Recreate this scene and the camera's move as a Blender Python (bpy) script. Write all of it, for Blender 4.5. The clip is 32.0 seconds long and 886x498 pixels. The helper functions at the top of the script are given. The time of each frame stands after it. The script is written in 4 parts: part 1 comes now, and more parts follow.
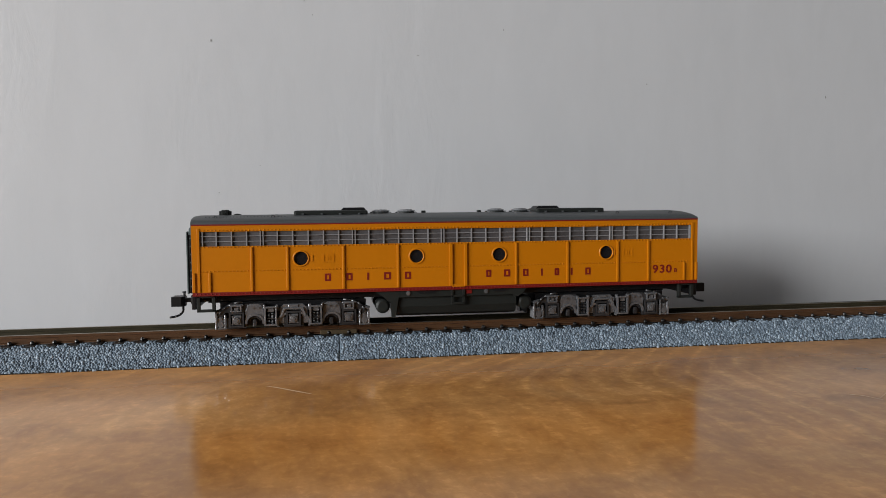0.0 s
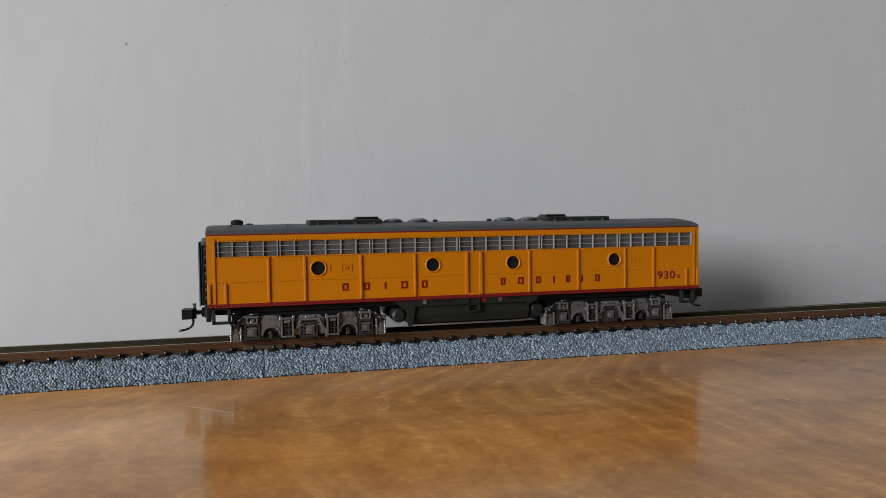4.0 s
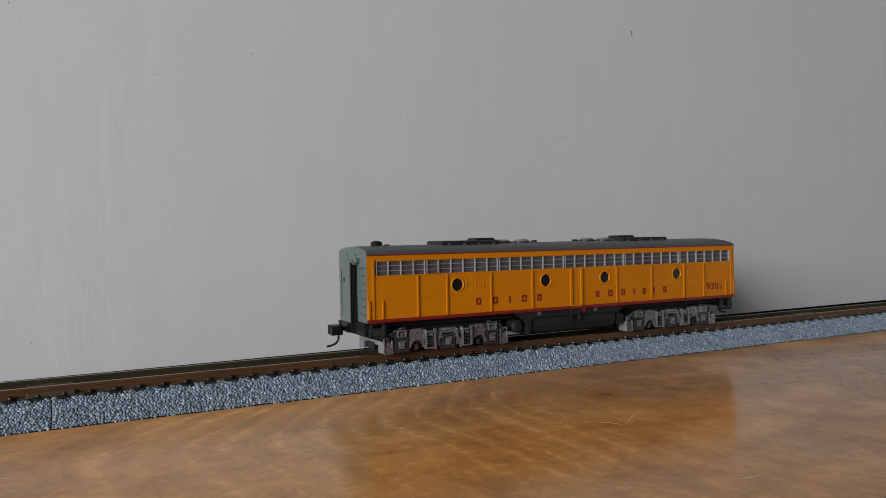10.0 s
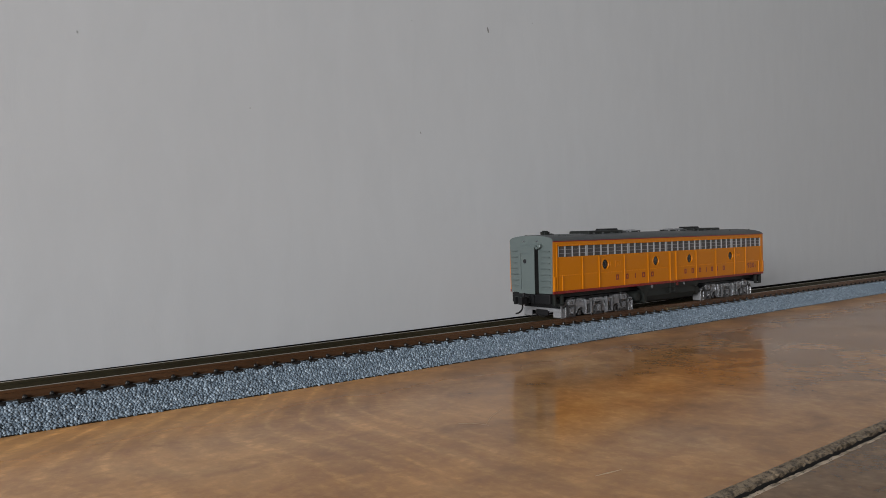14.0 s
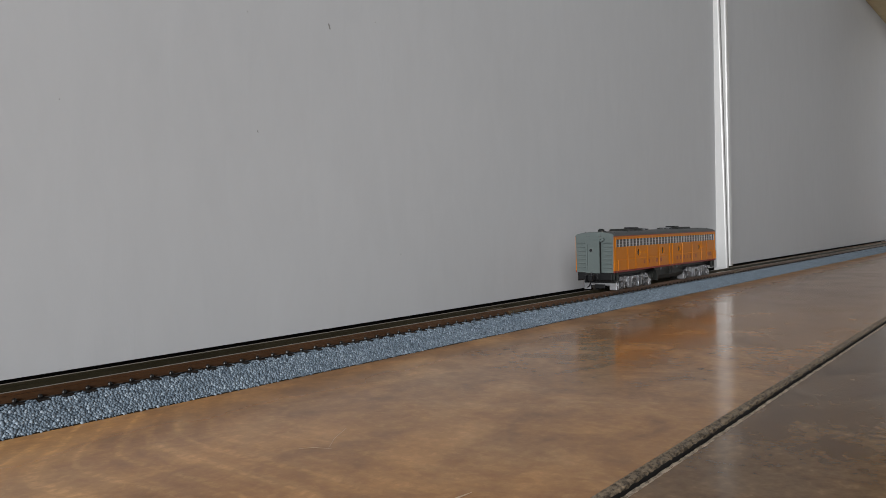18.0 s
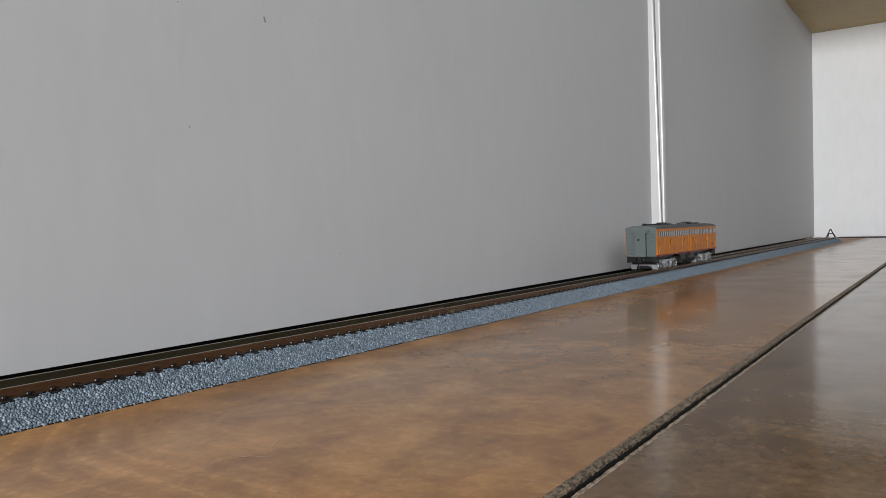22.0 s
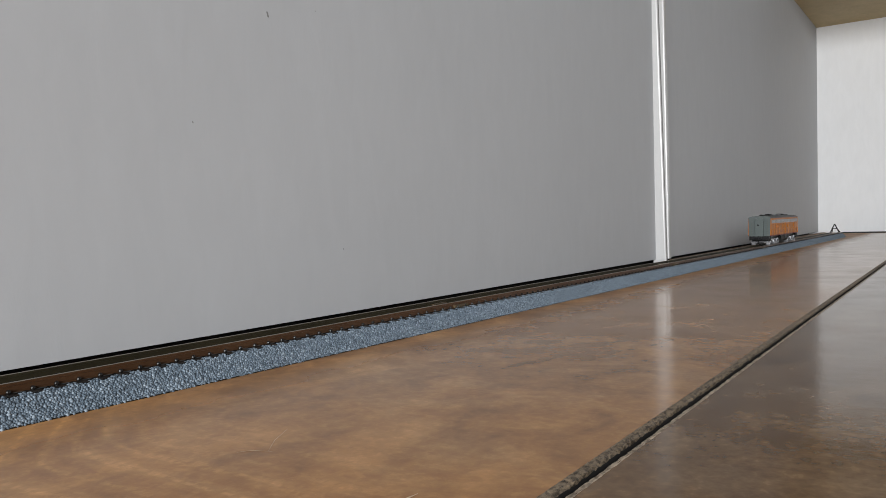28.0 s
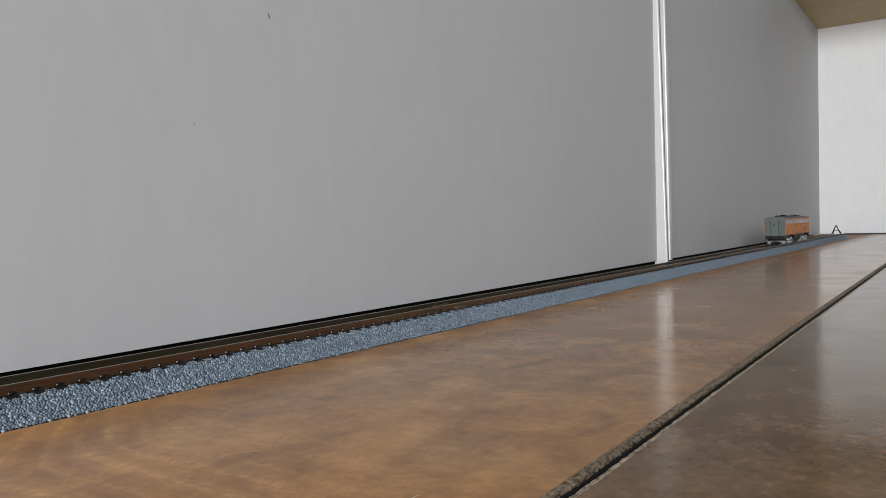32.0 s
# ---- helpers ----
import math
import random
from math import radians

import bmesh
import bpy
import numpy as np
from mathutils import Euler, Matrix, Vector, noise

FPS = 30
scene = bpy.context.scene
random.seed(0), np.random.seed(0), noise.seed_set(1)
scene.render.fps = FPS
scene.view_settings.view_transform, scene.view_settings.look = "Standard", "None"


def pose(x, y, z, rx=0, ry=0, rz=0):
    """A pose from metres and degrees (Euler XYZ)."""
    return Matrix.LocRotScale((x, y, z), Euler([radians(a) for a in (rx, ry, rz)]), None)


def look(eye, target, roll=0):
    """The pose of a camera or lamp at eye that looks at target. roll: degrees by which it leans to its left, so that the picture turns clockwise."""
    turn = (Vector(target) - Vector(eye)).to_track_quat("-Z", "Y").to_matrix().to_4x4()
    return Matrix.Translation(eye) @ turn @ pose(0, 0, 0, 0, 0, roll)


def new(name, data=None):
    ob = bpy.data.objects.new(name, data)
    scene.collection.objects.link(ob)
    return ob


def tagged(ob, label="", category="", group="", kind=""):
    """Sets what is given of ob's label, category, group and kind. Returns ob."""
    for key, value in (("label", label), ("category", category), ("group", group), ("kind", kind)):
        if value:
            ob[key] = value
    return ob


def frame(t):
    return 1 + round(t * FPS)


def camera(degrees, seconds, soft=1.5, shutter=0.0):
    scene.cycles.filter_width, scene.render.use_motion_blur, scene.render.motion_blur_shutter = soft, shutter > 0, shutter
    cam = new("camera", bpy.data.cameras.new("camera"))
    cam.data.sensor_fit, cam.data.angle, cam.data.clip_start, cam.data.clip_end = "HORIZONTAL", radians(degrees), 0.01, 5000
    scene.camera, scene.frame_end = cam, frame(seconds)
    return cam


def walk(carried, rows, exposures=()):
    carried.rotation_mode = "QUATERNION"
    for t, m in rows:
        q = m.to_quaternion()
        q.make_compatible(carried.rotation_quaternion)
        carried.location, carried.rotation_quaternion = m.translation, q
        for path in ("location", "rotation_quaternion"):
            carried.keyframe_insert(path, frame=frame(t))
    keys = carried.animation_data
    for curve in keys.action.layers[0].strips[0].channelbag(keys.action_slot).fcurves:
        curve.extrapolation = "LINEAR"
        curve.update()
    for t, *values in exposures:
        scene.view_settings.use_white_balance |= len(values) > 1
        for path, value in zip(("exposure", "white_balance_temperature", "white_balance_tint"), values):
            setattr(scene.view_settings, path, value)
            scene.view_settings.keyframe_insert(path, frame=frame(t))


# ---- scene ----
MM = 0.001
# seconds, place in mm, yaw, pitch, roll
PATH = [
    (0, -3.58, -190.71, 36.76, -9.21, -3.37, 0.52), (0.5, -3.65, -190.37, 35.95, -9.68, -2.75, 0.67),
    (1, -3.76, -190.55, 35.84, -10.09, -2.46, 0.76), (1.5, -3.21, -189.5, 35.98, -10.72, -3.0, 0.78),
    (2, -3.62, -188.81, 36.39, -11.99, -2.69, 0.81), (2.5, -2.54, -189.23, 35.9, -11.77, -2.1, 0.79),
    (4.5, -2.37, -186.29, 36.26, -15.49, -2.56, 0.79), (5, -2.3, -185.85, 36.5, -16.25, -2.46, 0.83),
    (5.5, -2.21, -185.38, 36.73, -17.51, -1.92, 0.88), (6, -2.32, -184.75, 36.54, -18.15, -2.21, 0.78),
    (6.5, -1.16, -184.01, 36.76, -19.84, -2.11, 0.95), (7, -0.74, -182.9, 36.91, -20.75, -2.58, 0.96),
    (7.5, -0.28, -182.37, 36.75, -22.46, -1.78, 0.97), (8, 0.07, -181.72, 37.03, -23.52, -1.78, 1),
    (8.5, 0.51, -181.04, 36.76, -24.69, -1.52, 0.98), (9, 0.44, -180.36, 37.05, -25.43, -1.74, 0.89),
    (9.5, 0.92, -179.92, 36.92, -26.45, -1.49, 0.96), (10, 1.17, -179.6, 37.19, -27.56, -1.04, 0.93),
    (10.5, 1.86, -178.93, 36.95, -28.77, -1.24, 1), (11, 2.65, -177.45, 37.14, -30.66, -1.18, 1.1),
    (11.5, 3.09, -177.12, 36.83, -31.26, -1.25, 1.13), (12, 3.8, -175.94, 36.85, -32.33, -1.75, 1.09),
    (12.5, 4.33, -175.49, 37.03, -33.36, -1.69, 1.1), (13, 5.13, -174.72, 36.99, -34.68, -1.33, 1.05),
    (13.5, 5.96, -174.04, 36.23, -36.58, -1.31, 1.23), (15.5, 8.43, -171.06, 37.04, -42.01, -2.17, 1.34),
    (16, 9.68, -169.24, 37.25, -43.87, -3.41, 1.22), (16.5, 10.07, -168.15, 37.82, -45.62, -2.97, 1.23),
    (17, 10.87, -168.43, 38.19, -47.39, -1.71, 1.43), (17.5, 11.69, -167.8, 38.08, -49.15, -1.67, 1.37),
    (18, 12.26, -167.64, 38.03, -50.07, -1.58, 1.38), (18.5, 12.59, -167.48, 37.93, -50.3, -1.67, 1.38),
    (19, 13.41, -167.04, 37.32, -51.27, -2.18, 1.38), (19.5, 14.14, -166.14, 37.66, -51.95, -2.65, 1.28),
    (20, 14.72, -165.61, 37.83, -53.04, -2.93, 1.23), (20.5, 13.92, -165.87, 37.43, -52.87, -1.99, 1.34),
    (21, 15.52, -164.85, 37.74, -54.66, -2.54, 1.23), (21.5, 15.1, -165.15, 37.68, -54.81, -1.97, 1.58),
    (22, 15.1, -165.15, 37.68, -54.66, -1.73, 1.58), (22.5, 15.1, -165.15, 37.68, -54.66, -1.82, 1.58),
    (23, 15.1, -165.15, 37.68, -54.65, -1.82, 1.58), (23.5, 15.1, -165.15, 37.68, -54.67, -1.98, 1.58),
    (24, 15.1, -165.15, 37.68, -54.67, -2.03, 1.58), (24.5, 15.1, -165.15, 37.68, -54.66, -1.99, 1.58),
    (25, 15.1, -165.15, 37.68, -54.67, -2.14, 1.58), (25.5, 15.1, -165.15, 37.68, -54.56, -2.25, 1.58),
    (27.5, 15.1, -165.15, 37.68, -54.45, -2.06, 1.58), (28, 15.1, -165.15, 37.68, -54.42, -2.1, 1.58),
    (28.5, 15.1, -165.15, 37.68, -54.32, -2.24, 1.58), (29, 15.1, -165.15, 37.68, -54.32, -2.19, 1.58),
    (29.5, 15.1, -165.15, 37.68, -54.3, -2.05, 1.58), (30, 15.1, -165.15, 37.68, -54.33, -2.04, 1.58),
    (30.5, 15.1, -165.15, 37.68, -54.33, -2.04, 1.58), (31, 15.1, -165.15, 37.68, -54.32, -1.95, 1.58),
    (31.5, 15.1, -165.15, 37.68, -54.34, -1.98, 1.58), (32, 15.1, -165.15, 37.68, -54.33, -1.99, 1.58),
]
cam = camera(61.39, 32.0, soft=0.85)
walk(cam, [(t, pose(x * MM, y * MM, z * MM, 90 + pitch, roll, yaw)) for t, x, y, z, yaw, pitch, roll in PATH],
     [(0, -0.04), (5, -0.08), (12, -0.16), (15.5, -0.13), (18, -0.12), (21, 0.0), (32, 0.0)])
# seconds and the locomotive's place along the track in mm
ROLL = [
    (0, -33.8), (0.5, -31.1), (1, -28.3), (1.5, -25.6), (2, -22.6), (2.5, -19.9), (4.5, -8.9), (5, -5.5),
    (5.5, -2.7), (6, 2.9), (6.5, 9.9), (7, 17.3), (7.5, 24.5), (8, 31.8), (8.5, 39.4), (9, 46.7),
    (9.5, 57.1), (10, 68.7), (10.5, 81.4), (11, 93.5), (11.5, 106), (12, 118.2), (12.5, 130.9), (13, 144),
    (13.5, 161), (15.5, 232.6), (16, 250.9), (16.5, 269), (17, 286), (17.5, 303.5), (18, 321.2), (18.5, 338.7),
    (19, 355.9), (19.5, 372.6), (20, 389.5), (20.5, 407.4), (21, 423.9), (21.5, 440), (22, 456.5), (22.5, 474.9),
    (23, 495.1), (23.5, 517.5), (24, 542), (24.5, 569), (25, 597.8), (25.5, 625.7), (27.5, 732.5), (28, 752.5),
    (28.5, 773), (29, 792), (29.5, 806), (29.9, 811), (30.2, 812), (32, 812),
]

# ---- light ----
scene.view_settings.exposure = 0.0
world = bpy.data.worlds.new("sky")
scene.world = world
world.use_nodes = True
wn = world.node_tree
sky = wn.nodes.new("ShaderNodeTexSky")
sky.sky_type, sky.sun_disc = "NISHITA", False
sky.sun_elevation, sky.sun_rotation = radians(38), radians(250)
wn.links.new(sky.outputs["Color"], wn.nodes["Background"].inputs["Color"])
wn.nodes["Background"].inputs["Strength"].default_value = 0.1


def window_light(name, eye, target, wide, high, power, colour):
    lamp = bpy.data.lights.new(name, "AREA")
    lamp.shape, lamp.size, lamp.size_y = "RECTANGLE", wide, high
    lamp.energy, lamp.color = power, colour
    ob = new(name, lamp)
    ob.matrix_world = look(eye, target)
    return ob


# daylight of the one window, in its opening
window_light("window_daylight", (-1.5, -0.84, 0.42), (0.4, -0.05, 0.08), 1.0, 0.52, 54.0, (0.975, 0.985, 0.993))


# ---- materials ----
def nodes_of(name):
    m = bpy.data.materials.new(name)
    m.use_nodes = True
    t = m.node_tree
    return m, t, t.nodes["Principled BSDF"]


def ramp(t, source, stops):
    r = t.nodes.new("ShaderNodeValToRGB")
    el = r.color_ramp.elements
    while len(el) < len(stops):
        el.new(0.5)
    for e, (p, c) in zip(el, stops):
        e.position, e.color = p, (*c, 1)
    t.links.new(source, r.inputs["Fac"])
    return r.outputs["Color"]


def coords(t, scale=(1, 1, 1), rot=(0, 0, 0), kind="Object"):
    c = t.nodes.new("ShaderNodeTexCoord")
    m = t.nodes.new("ShaderNodeMapping")
    m.inputs["Scale"].default_value = scale
    m.inputs["Rotation"].default_value = rot
    t.links.new(c.outputs[kind], m.inputs["Vector"])
    return m.outputs["Vector"]


def noise_of(t, vec, scale, detail=4.0, rough=0.55, distort=0.0):
    n = t.nodes.new("ShaderNodeTexNoise")
    for k, v in (("Scale", scale), ("Detail", detail), ("Roughness", rough), ("Distortion", distort)):
        n.inputs[k].default_value = v
    t.links.new(vec, n.inputs["Vector"])
    return n.outputs["Fac"]


def bump(t, b, source, strength, dist):
    n = t.nodes.new("ShaderNodeBump")
    n.inputs["Strength"].default_value, n.inputs["Distance"].default_value = strength, dist
    t.links.new(source, n.inputs["Height"])
    if b.inputs["Normal"].links:
        t.links.new(b.inputs["Normal"].links[0].from_socket, n.inputs["Normal"])
    t.links.new(n.outputs["Normal"], b.inputs["Normal"])


def painted(name, colour, rough=0.45, metal=0.0, grain=900, vary=0.12, relief=0.00003, coarse=60, spec=0.5):
    """A paint or plastic with fine grain, blotches of dirt and slight relief."""
    m, t, b = nodes_of(name)
    v = coords(t)
    a = noise_of(t, v, grain, 3)
    c = noise_of(t, v, coarse, 4)
    mix = t.nodes.new("ShaderNodeMath")
    mix.operation = "MULTIPLY_ADD"
    mix.inputs[1].default_value, mix.inputs[2].default_value = 0.4, 0.0
    t.links.new(a, mix.inputs[0])
    add = t.nodes.new("ShaderNodeMath")
    add.operation = "MULTIPLY_ADD"
    add.inputs[1].default_value = 0.6
    t.links.new(c, add.inputs[0])
    t.links.new(mix.outputs[0], add.inputs[2])
    lo = tuple(x * (1 - vary) for x in colour)
    hi = tuple(min(1, x * (1 + vary)) for x in colour)
    t.links.new(ramp(t, add.outputs[0], [(0.3, lo), (0.7, hi)]), b.inputs["Base Color"])
    b.inputs["Roughness"].default_value, b.inputs["Metallic"].default_value = rough, metal
    b.inputs["Specular IOR Level"].default_value = spec
    if relief:
        bump(t, b, a, 0.5, relief)
    return m


def wall_paint(name, colour, rough=0.6, relief=1.0):
    """Emulsion rolled on in vertical strokes: streaky relief and faint stains."""
    m, t, b = nodes_of(name)
    v = coords(t, (1, 1, 0.3))
    streak = noise_of(t, v, 120, 5, 0.6, 0.6)
    fine = noise_of(t, coords(t, (1, 1, 0.35)), 700, 4, 0.55)
    wide = noise_of(t, coords(t), 9, 4)
    add = t.nodes.new("ShaderNodeMath")
    add.operation = "MULTIPLY_ADD"
    add.inputs[1].default_value = 0.4
    t.links.new(wide, add.inputs[0])
    mul = t.nodes.new("ShaderNodeMath")
    mul.operation = "MULTIPLY"
    mul.inputs[1].default_value = 0.6
    t.links.new(streak, mul.inputs[0])
    t.links.new(mul.outputs[0], add.inputs[2])
    t.links.new(ramp(t, add.outputs[0], [(0.3, tuple(c * 0.96 for c in colour)), (0.7, tuple(min(1, c * 1.03) for c in colour))]), b.inputs["Base Color"])
    b.inputs["Roughness"].default_value = rough
    patchy = noise_of(t, coords(t, (1, 1, 0.6)), 30, 2)
    prod = t.nodes.new("ShaderNodeMath")
    prod.operation = "MULTIPLY"
    t.links.new(streak, prod.inputs[0])
    t.links.new(ramp(t, patchy, [(0.42, (0.1, 0.1, 0.1)), (0.65, (1, 1, 1))]), prod.inputs[1])
    bump(t, b, prod.outputs[0], 0.26 * relief, 0.0006)
    bump(t, b, fine, 0.12 * relief, 0.00015)
    return m


def wood(name, tone=(1.0, 1.0, 1.0), pore=0.2, rough_grain=0.09):
    """Lacquered boards: soft brown figure, light growth lines across the board, short pores."""
    m, t, b = nodes_of(name)
    v = coords(t)
    # gentle sideways sway of the growth lines
    sway = noise_of(t, coords(t, (1.0, 1.0, 1)), 13, 2, 0.4)
    tc = t.nodes.new("ShaderNodeSeparateXYZ")
    t.links.new(v, tc.inputs[0])

    def math_node(op, a, c, d=None):
        n = t.nodes.new("ShaderNodeMath")
        n.operation = op
        for i, x in enumerate((a, c, d)):
            if x is None:
                continue
            if isinstance(x, (int, float)):
                n.inputs[i].default_value = x
            else:
                t.links.new(x, n.inputs[i])
        return n.outputs[0]
    # the lines lean towards the rear as they leave the wall, then straighten
    lean = math_node("SMOOTH_MIN", math_node("MULTIPLY_ADD", tc.outputs["Y"], -0.8, -0.014), 0.018, 0.012)
    x = math_node("ADD", math_node("ADD", tc.outputs["X"], lean), math_node("MULTIPLY", sway, 0.035))
    comb = t.nodes.new("ShaderNodeCombineXYZ")
    t.links.new(x, comb.inputs["X"])
    t.links.new(math_node("MULTIPLY", tc.outputs["Y"], 0.27), comb.inputs["Y"])
    grown = comb.outputs[0]
    slow = t.nodes.new("ShaderNodeCombineXYZ")
    t.links.new(x, slow.inputs["X"])
    t.links.new(math_node("MULTIPLY", tc.outputs["Y"], 0.5), slow.inputs["Y"])
    broad = noise_of(t, slow.outputs[0], 34, 4, 0.55, 1.0)
    fine = noise_of(t, grown, 520, 4, 0.62)
    patch = noise_of(t, v, 17, 3, 0.5)
    mottle = noise_of(t, coords(t, (1, 0.75, 1), (0, 0, radians(25))), 85, 6, 0.66, 1.2)
    # pale growth lines
    wave = t.nodes.new("ShaderNodeTexWave")
    wave.wave_type, wave.bands_direction = "BANDS", "X"
    for k, val in (("Scale", 44.0), ("Distortion", 3.4), ("Detail", 4.0), ("Detail Scale", 3.0), ("Detail Roughness", 0.6)):
        wave.inputs[k].default_value = val
    t.links.new(grown, wave.inputs["Vector"])
    lines = ramp(t, wave.outputs["Fac"], [(0.0, (0.9, 0.885, 0.87)), (0.35, (0.98, 0.975, 0.97)), (0.7, (1.02, 1.02, 1.02)), (0.92, (1.24, 1.28, 1.3)), (1.0, (1.34, 1.4, 1.43))])
    shown = math_node("MULTIPLY", ramp(t, patch, [(0.36, (0.2, 0.2, 0.2)), (0.56, (1, 1, 1))]), ramp(t, math_node("MULTIPLY_ADD", tc.outputs["X"], 3.0, 0.3), [(0.12, (0.3, 0.3, 0.3)), (0.3, (0.45, 0.45, 0.45)), (0.42, (0.95, 0.95, 0.95)), (0.55, (0.9, 0.9, 0.9)), (0.66, (0.1, 0.1, 0.1))]))
    # broken up by the pores
    shown = math_node("MULTIPLY", shown, ramp(t, noise_of(t, coords(t, (0.6, 1, 1)), 560, 3, 0.6), [(0.42, (0.1, 0.1, 0.1)), (0.56, (1, 1, 1))]))
    base = ramp(t, broad, [(p, tuple(c * k for c, k in zip(q, tone))) for p, q in ((0.3, (0.37, 0.168, 0.046)), (0.5, (0.44, 0.208, 0.062)), (0.7, (0.5, 0.258, 0.088)))])
    # curly figure, and short pale flecks
    curl = noise_of(t, coords(t, (1, 1.2, 1), (0, 0, radians(-28))), 62, 3, 0.5, 0.8)
    strokes = noise_of(t, coords(t, (1, 0.8, 1)), 620, 3, 0.6, 0.4)
    col = base
    for other, fac in ((lines, shown), (ramp(t, fine, [(0.34, (0.9, 0.89, 0.88)), (0.66, (1.07, 1.07, 1.07))]), 0.6), (ramp(t, patch, [(0.3, (0.85, 0.85, 0.87)), (0.7, (1.14, 1.13, 1.1))]), 0.9),
                       (ramp(t, mottle, [(0.34, (0.88, 0.86, 0.85)), (0.5, (1.0, 1.0, 1.0)), (0.68, (1.1, 1.1, 1.09))]), 0.95),
                       (ramp(t, curl, [(0.34, (0.8, 0.78, 0.78)), (0.5, (1.0, 1.0, 1.0)), (0.66, (1.14, 1.15, 1.15))]), 0.9),
                       (ramp(t, strokes, [(0.36, (0.88, 0.87, 0.86)), (0.55, (1.0, 1.0, 1.0)), (0.66, (1.22, 1.25, 1.27))]), 0.55)):
        mx = t.nodes.new("ShaderNodeMix")
        mx.data_type, mx.blend_type = "RGBA", "MULTIPLY"
        if isinstance(fac, float):
            mx.inputs[0].default_value = fac
        else:
            t.links.new(fac, mx.inputs[0])
        t.links.new(col, mx.inputs[6])
        t.links.new(other, mx.inputs[7])
        col = mx.outputs[2]
    # cloudy figure, stronger further along the board
    cloud = noise_of(t, coords(t, (0.8, 1, 1), (0, 0, radians(35))), 52, 5, 0.62, 1.6)
    mx = t.nodes.new("ShaderNodeMix")
    mx.data_type, mx.blend_type = "RGBA", "MULTIPLY"
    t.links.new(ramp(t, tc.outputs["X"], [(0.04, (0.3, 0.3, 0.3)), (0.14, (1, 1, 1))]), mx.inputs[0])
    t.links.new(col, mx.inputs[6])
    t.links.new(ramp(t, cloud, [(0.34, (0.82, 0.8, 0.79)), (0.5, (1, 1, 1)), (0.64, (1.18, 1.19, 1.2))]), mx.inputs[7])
    col = mx.outputs[2]
    # light fall-off and greyer reflection further along, put into the board's colour
    falloff = ramp(t, math_node("MULTIPLY_ADD", tc.outputs["X"], 2.0, math_node("MULTIPLY_ADD", patch, 0.24, 0.4)), [(0.4, (1.2, 1.22, 1.3)), (0.58, (1, 1, 1)), (0.9, (0.78, 0.85, 1.14))])
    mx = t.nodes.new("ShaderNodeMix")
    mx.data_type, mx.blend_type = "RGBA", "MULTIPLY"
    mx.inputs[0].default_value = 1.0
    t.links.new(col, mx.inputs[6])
    t.links.new(falloff, mx.inputs[7])
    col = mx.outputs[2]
    # pale pores
    pores = noise_of(t, coords(t, (1, 1.1, 1)), 420, 2, 0.6)
    mx = t.nodes.new("ShaderNodeMix")
    mx.data_type, mx.blend_type = "RGBA", "MULTIPLY"
    mx.inputs[0].default_value = pore
    t.links.new(col, mx.inputs[6])
    t.links.new(ramp(t, pores, [(0.32, (0.82, 0.8, 0.78)), (0.5, (1, 1, 1)), (0.62, (1.12, 1.12, 1.12)), (0.7, (1.38, 1.42, 1.45))]), mx.inputs[7])
    t.links.new(mx.outputs[2], b.inputs["Base Color"])
    # dulled by dust along the track
    dust = ramp(t, math_node("MULTIPLY_ADD", tc.outputs["Y"], 10.0, 1.0), [(0.55, (0, 0, 0)), (0.72, (0.14, 0.14, 0.14)), (0.82, (0.4, 0.4, 0.4))])
    shine = ramp(t, noise_of(t, v, 40, 4), [(0.3, (0.11, 0.11, 0.11)), (0.7, (0.19, 0.19, 0.19))])
    t.links.new(math_node("ADD", shine, dust), b.inputs["Roughness"])
    b.inputs["Specular IOR Level"].default_value = 0.34
    bump(t, b, noise_of(t, v, 160, 1, 0.4), 0.1, 0.0003)
    bump(t, b, strokes, rough_grain, 0.0001)
    return m


def speckled(name, dark, light, scale):
    """Splintered raw wood: light and dark flecks."""
    m, t, b = nodes_of(name)
    n = noise_of(t, coords(t, (0.7, 1.3, 1)), scale, 4, 0.65)
    t.links.new(ramp(t, n, [(0.4, dark), (0.56, light)]), b.inputs["Base Color"])
    b.inputs["Roughness"].default_value = 0.6
    bump(t, b, n, 0.6, 0.0003)
    return m


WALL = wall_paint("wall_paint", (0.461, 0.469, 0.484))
# Base colour lightened to hold the window light that this wall faces.
LIT_END_WALL = wall_paint("lit_end_wall_paint", (0.842, 0.853, 0.869), relief=0.25)
WOOD = wood("lacquered_wood")
DARK_WOOD = wood("darker_lacquered_wood", (0.42, 0.475, 0.6), 1.0, 0.22)
GROOVE_EDGE = speckled("worn_board_edge", (0.0325, 0.0221, 0.013), (0.2, 0.15, 0.1), 1300)
PALE_EDGE = speckled("pale_board_edge", (0.16, 0.116, 0.076), (0.5, 0.4, 0.3), 700)
DARK_GAP = painted("dark_gap", (0.015, 0.013, 0.012), 0.9)
SHELF = painted("shelf_board", (0.486, 0.365, 0.176), 0.6, grain=200)
TRIM = painted("white_gloss_trim", (0.535, 0.535, 0.535), 0.25, grain=300, vary=0.03)
SEAM_SHADE = painted("grey_seam_shade", (0.192, 0.189, 0.184), 0.6)
ROOM = painted("unseen_room_dark", (0.08, 0.079, 0.076), 0.8, grain=100, relief=0)
ROOM_FLOOR = painted("room_floor", (0.15, 0.1, 0.06), 0.5, grain=40, relief=0)
YELLOW = painted("yellow_paint", (0.4, 0.128, 0.0011), 0.38, vary=0.05, spec=0.24)
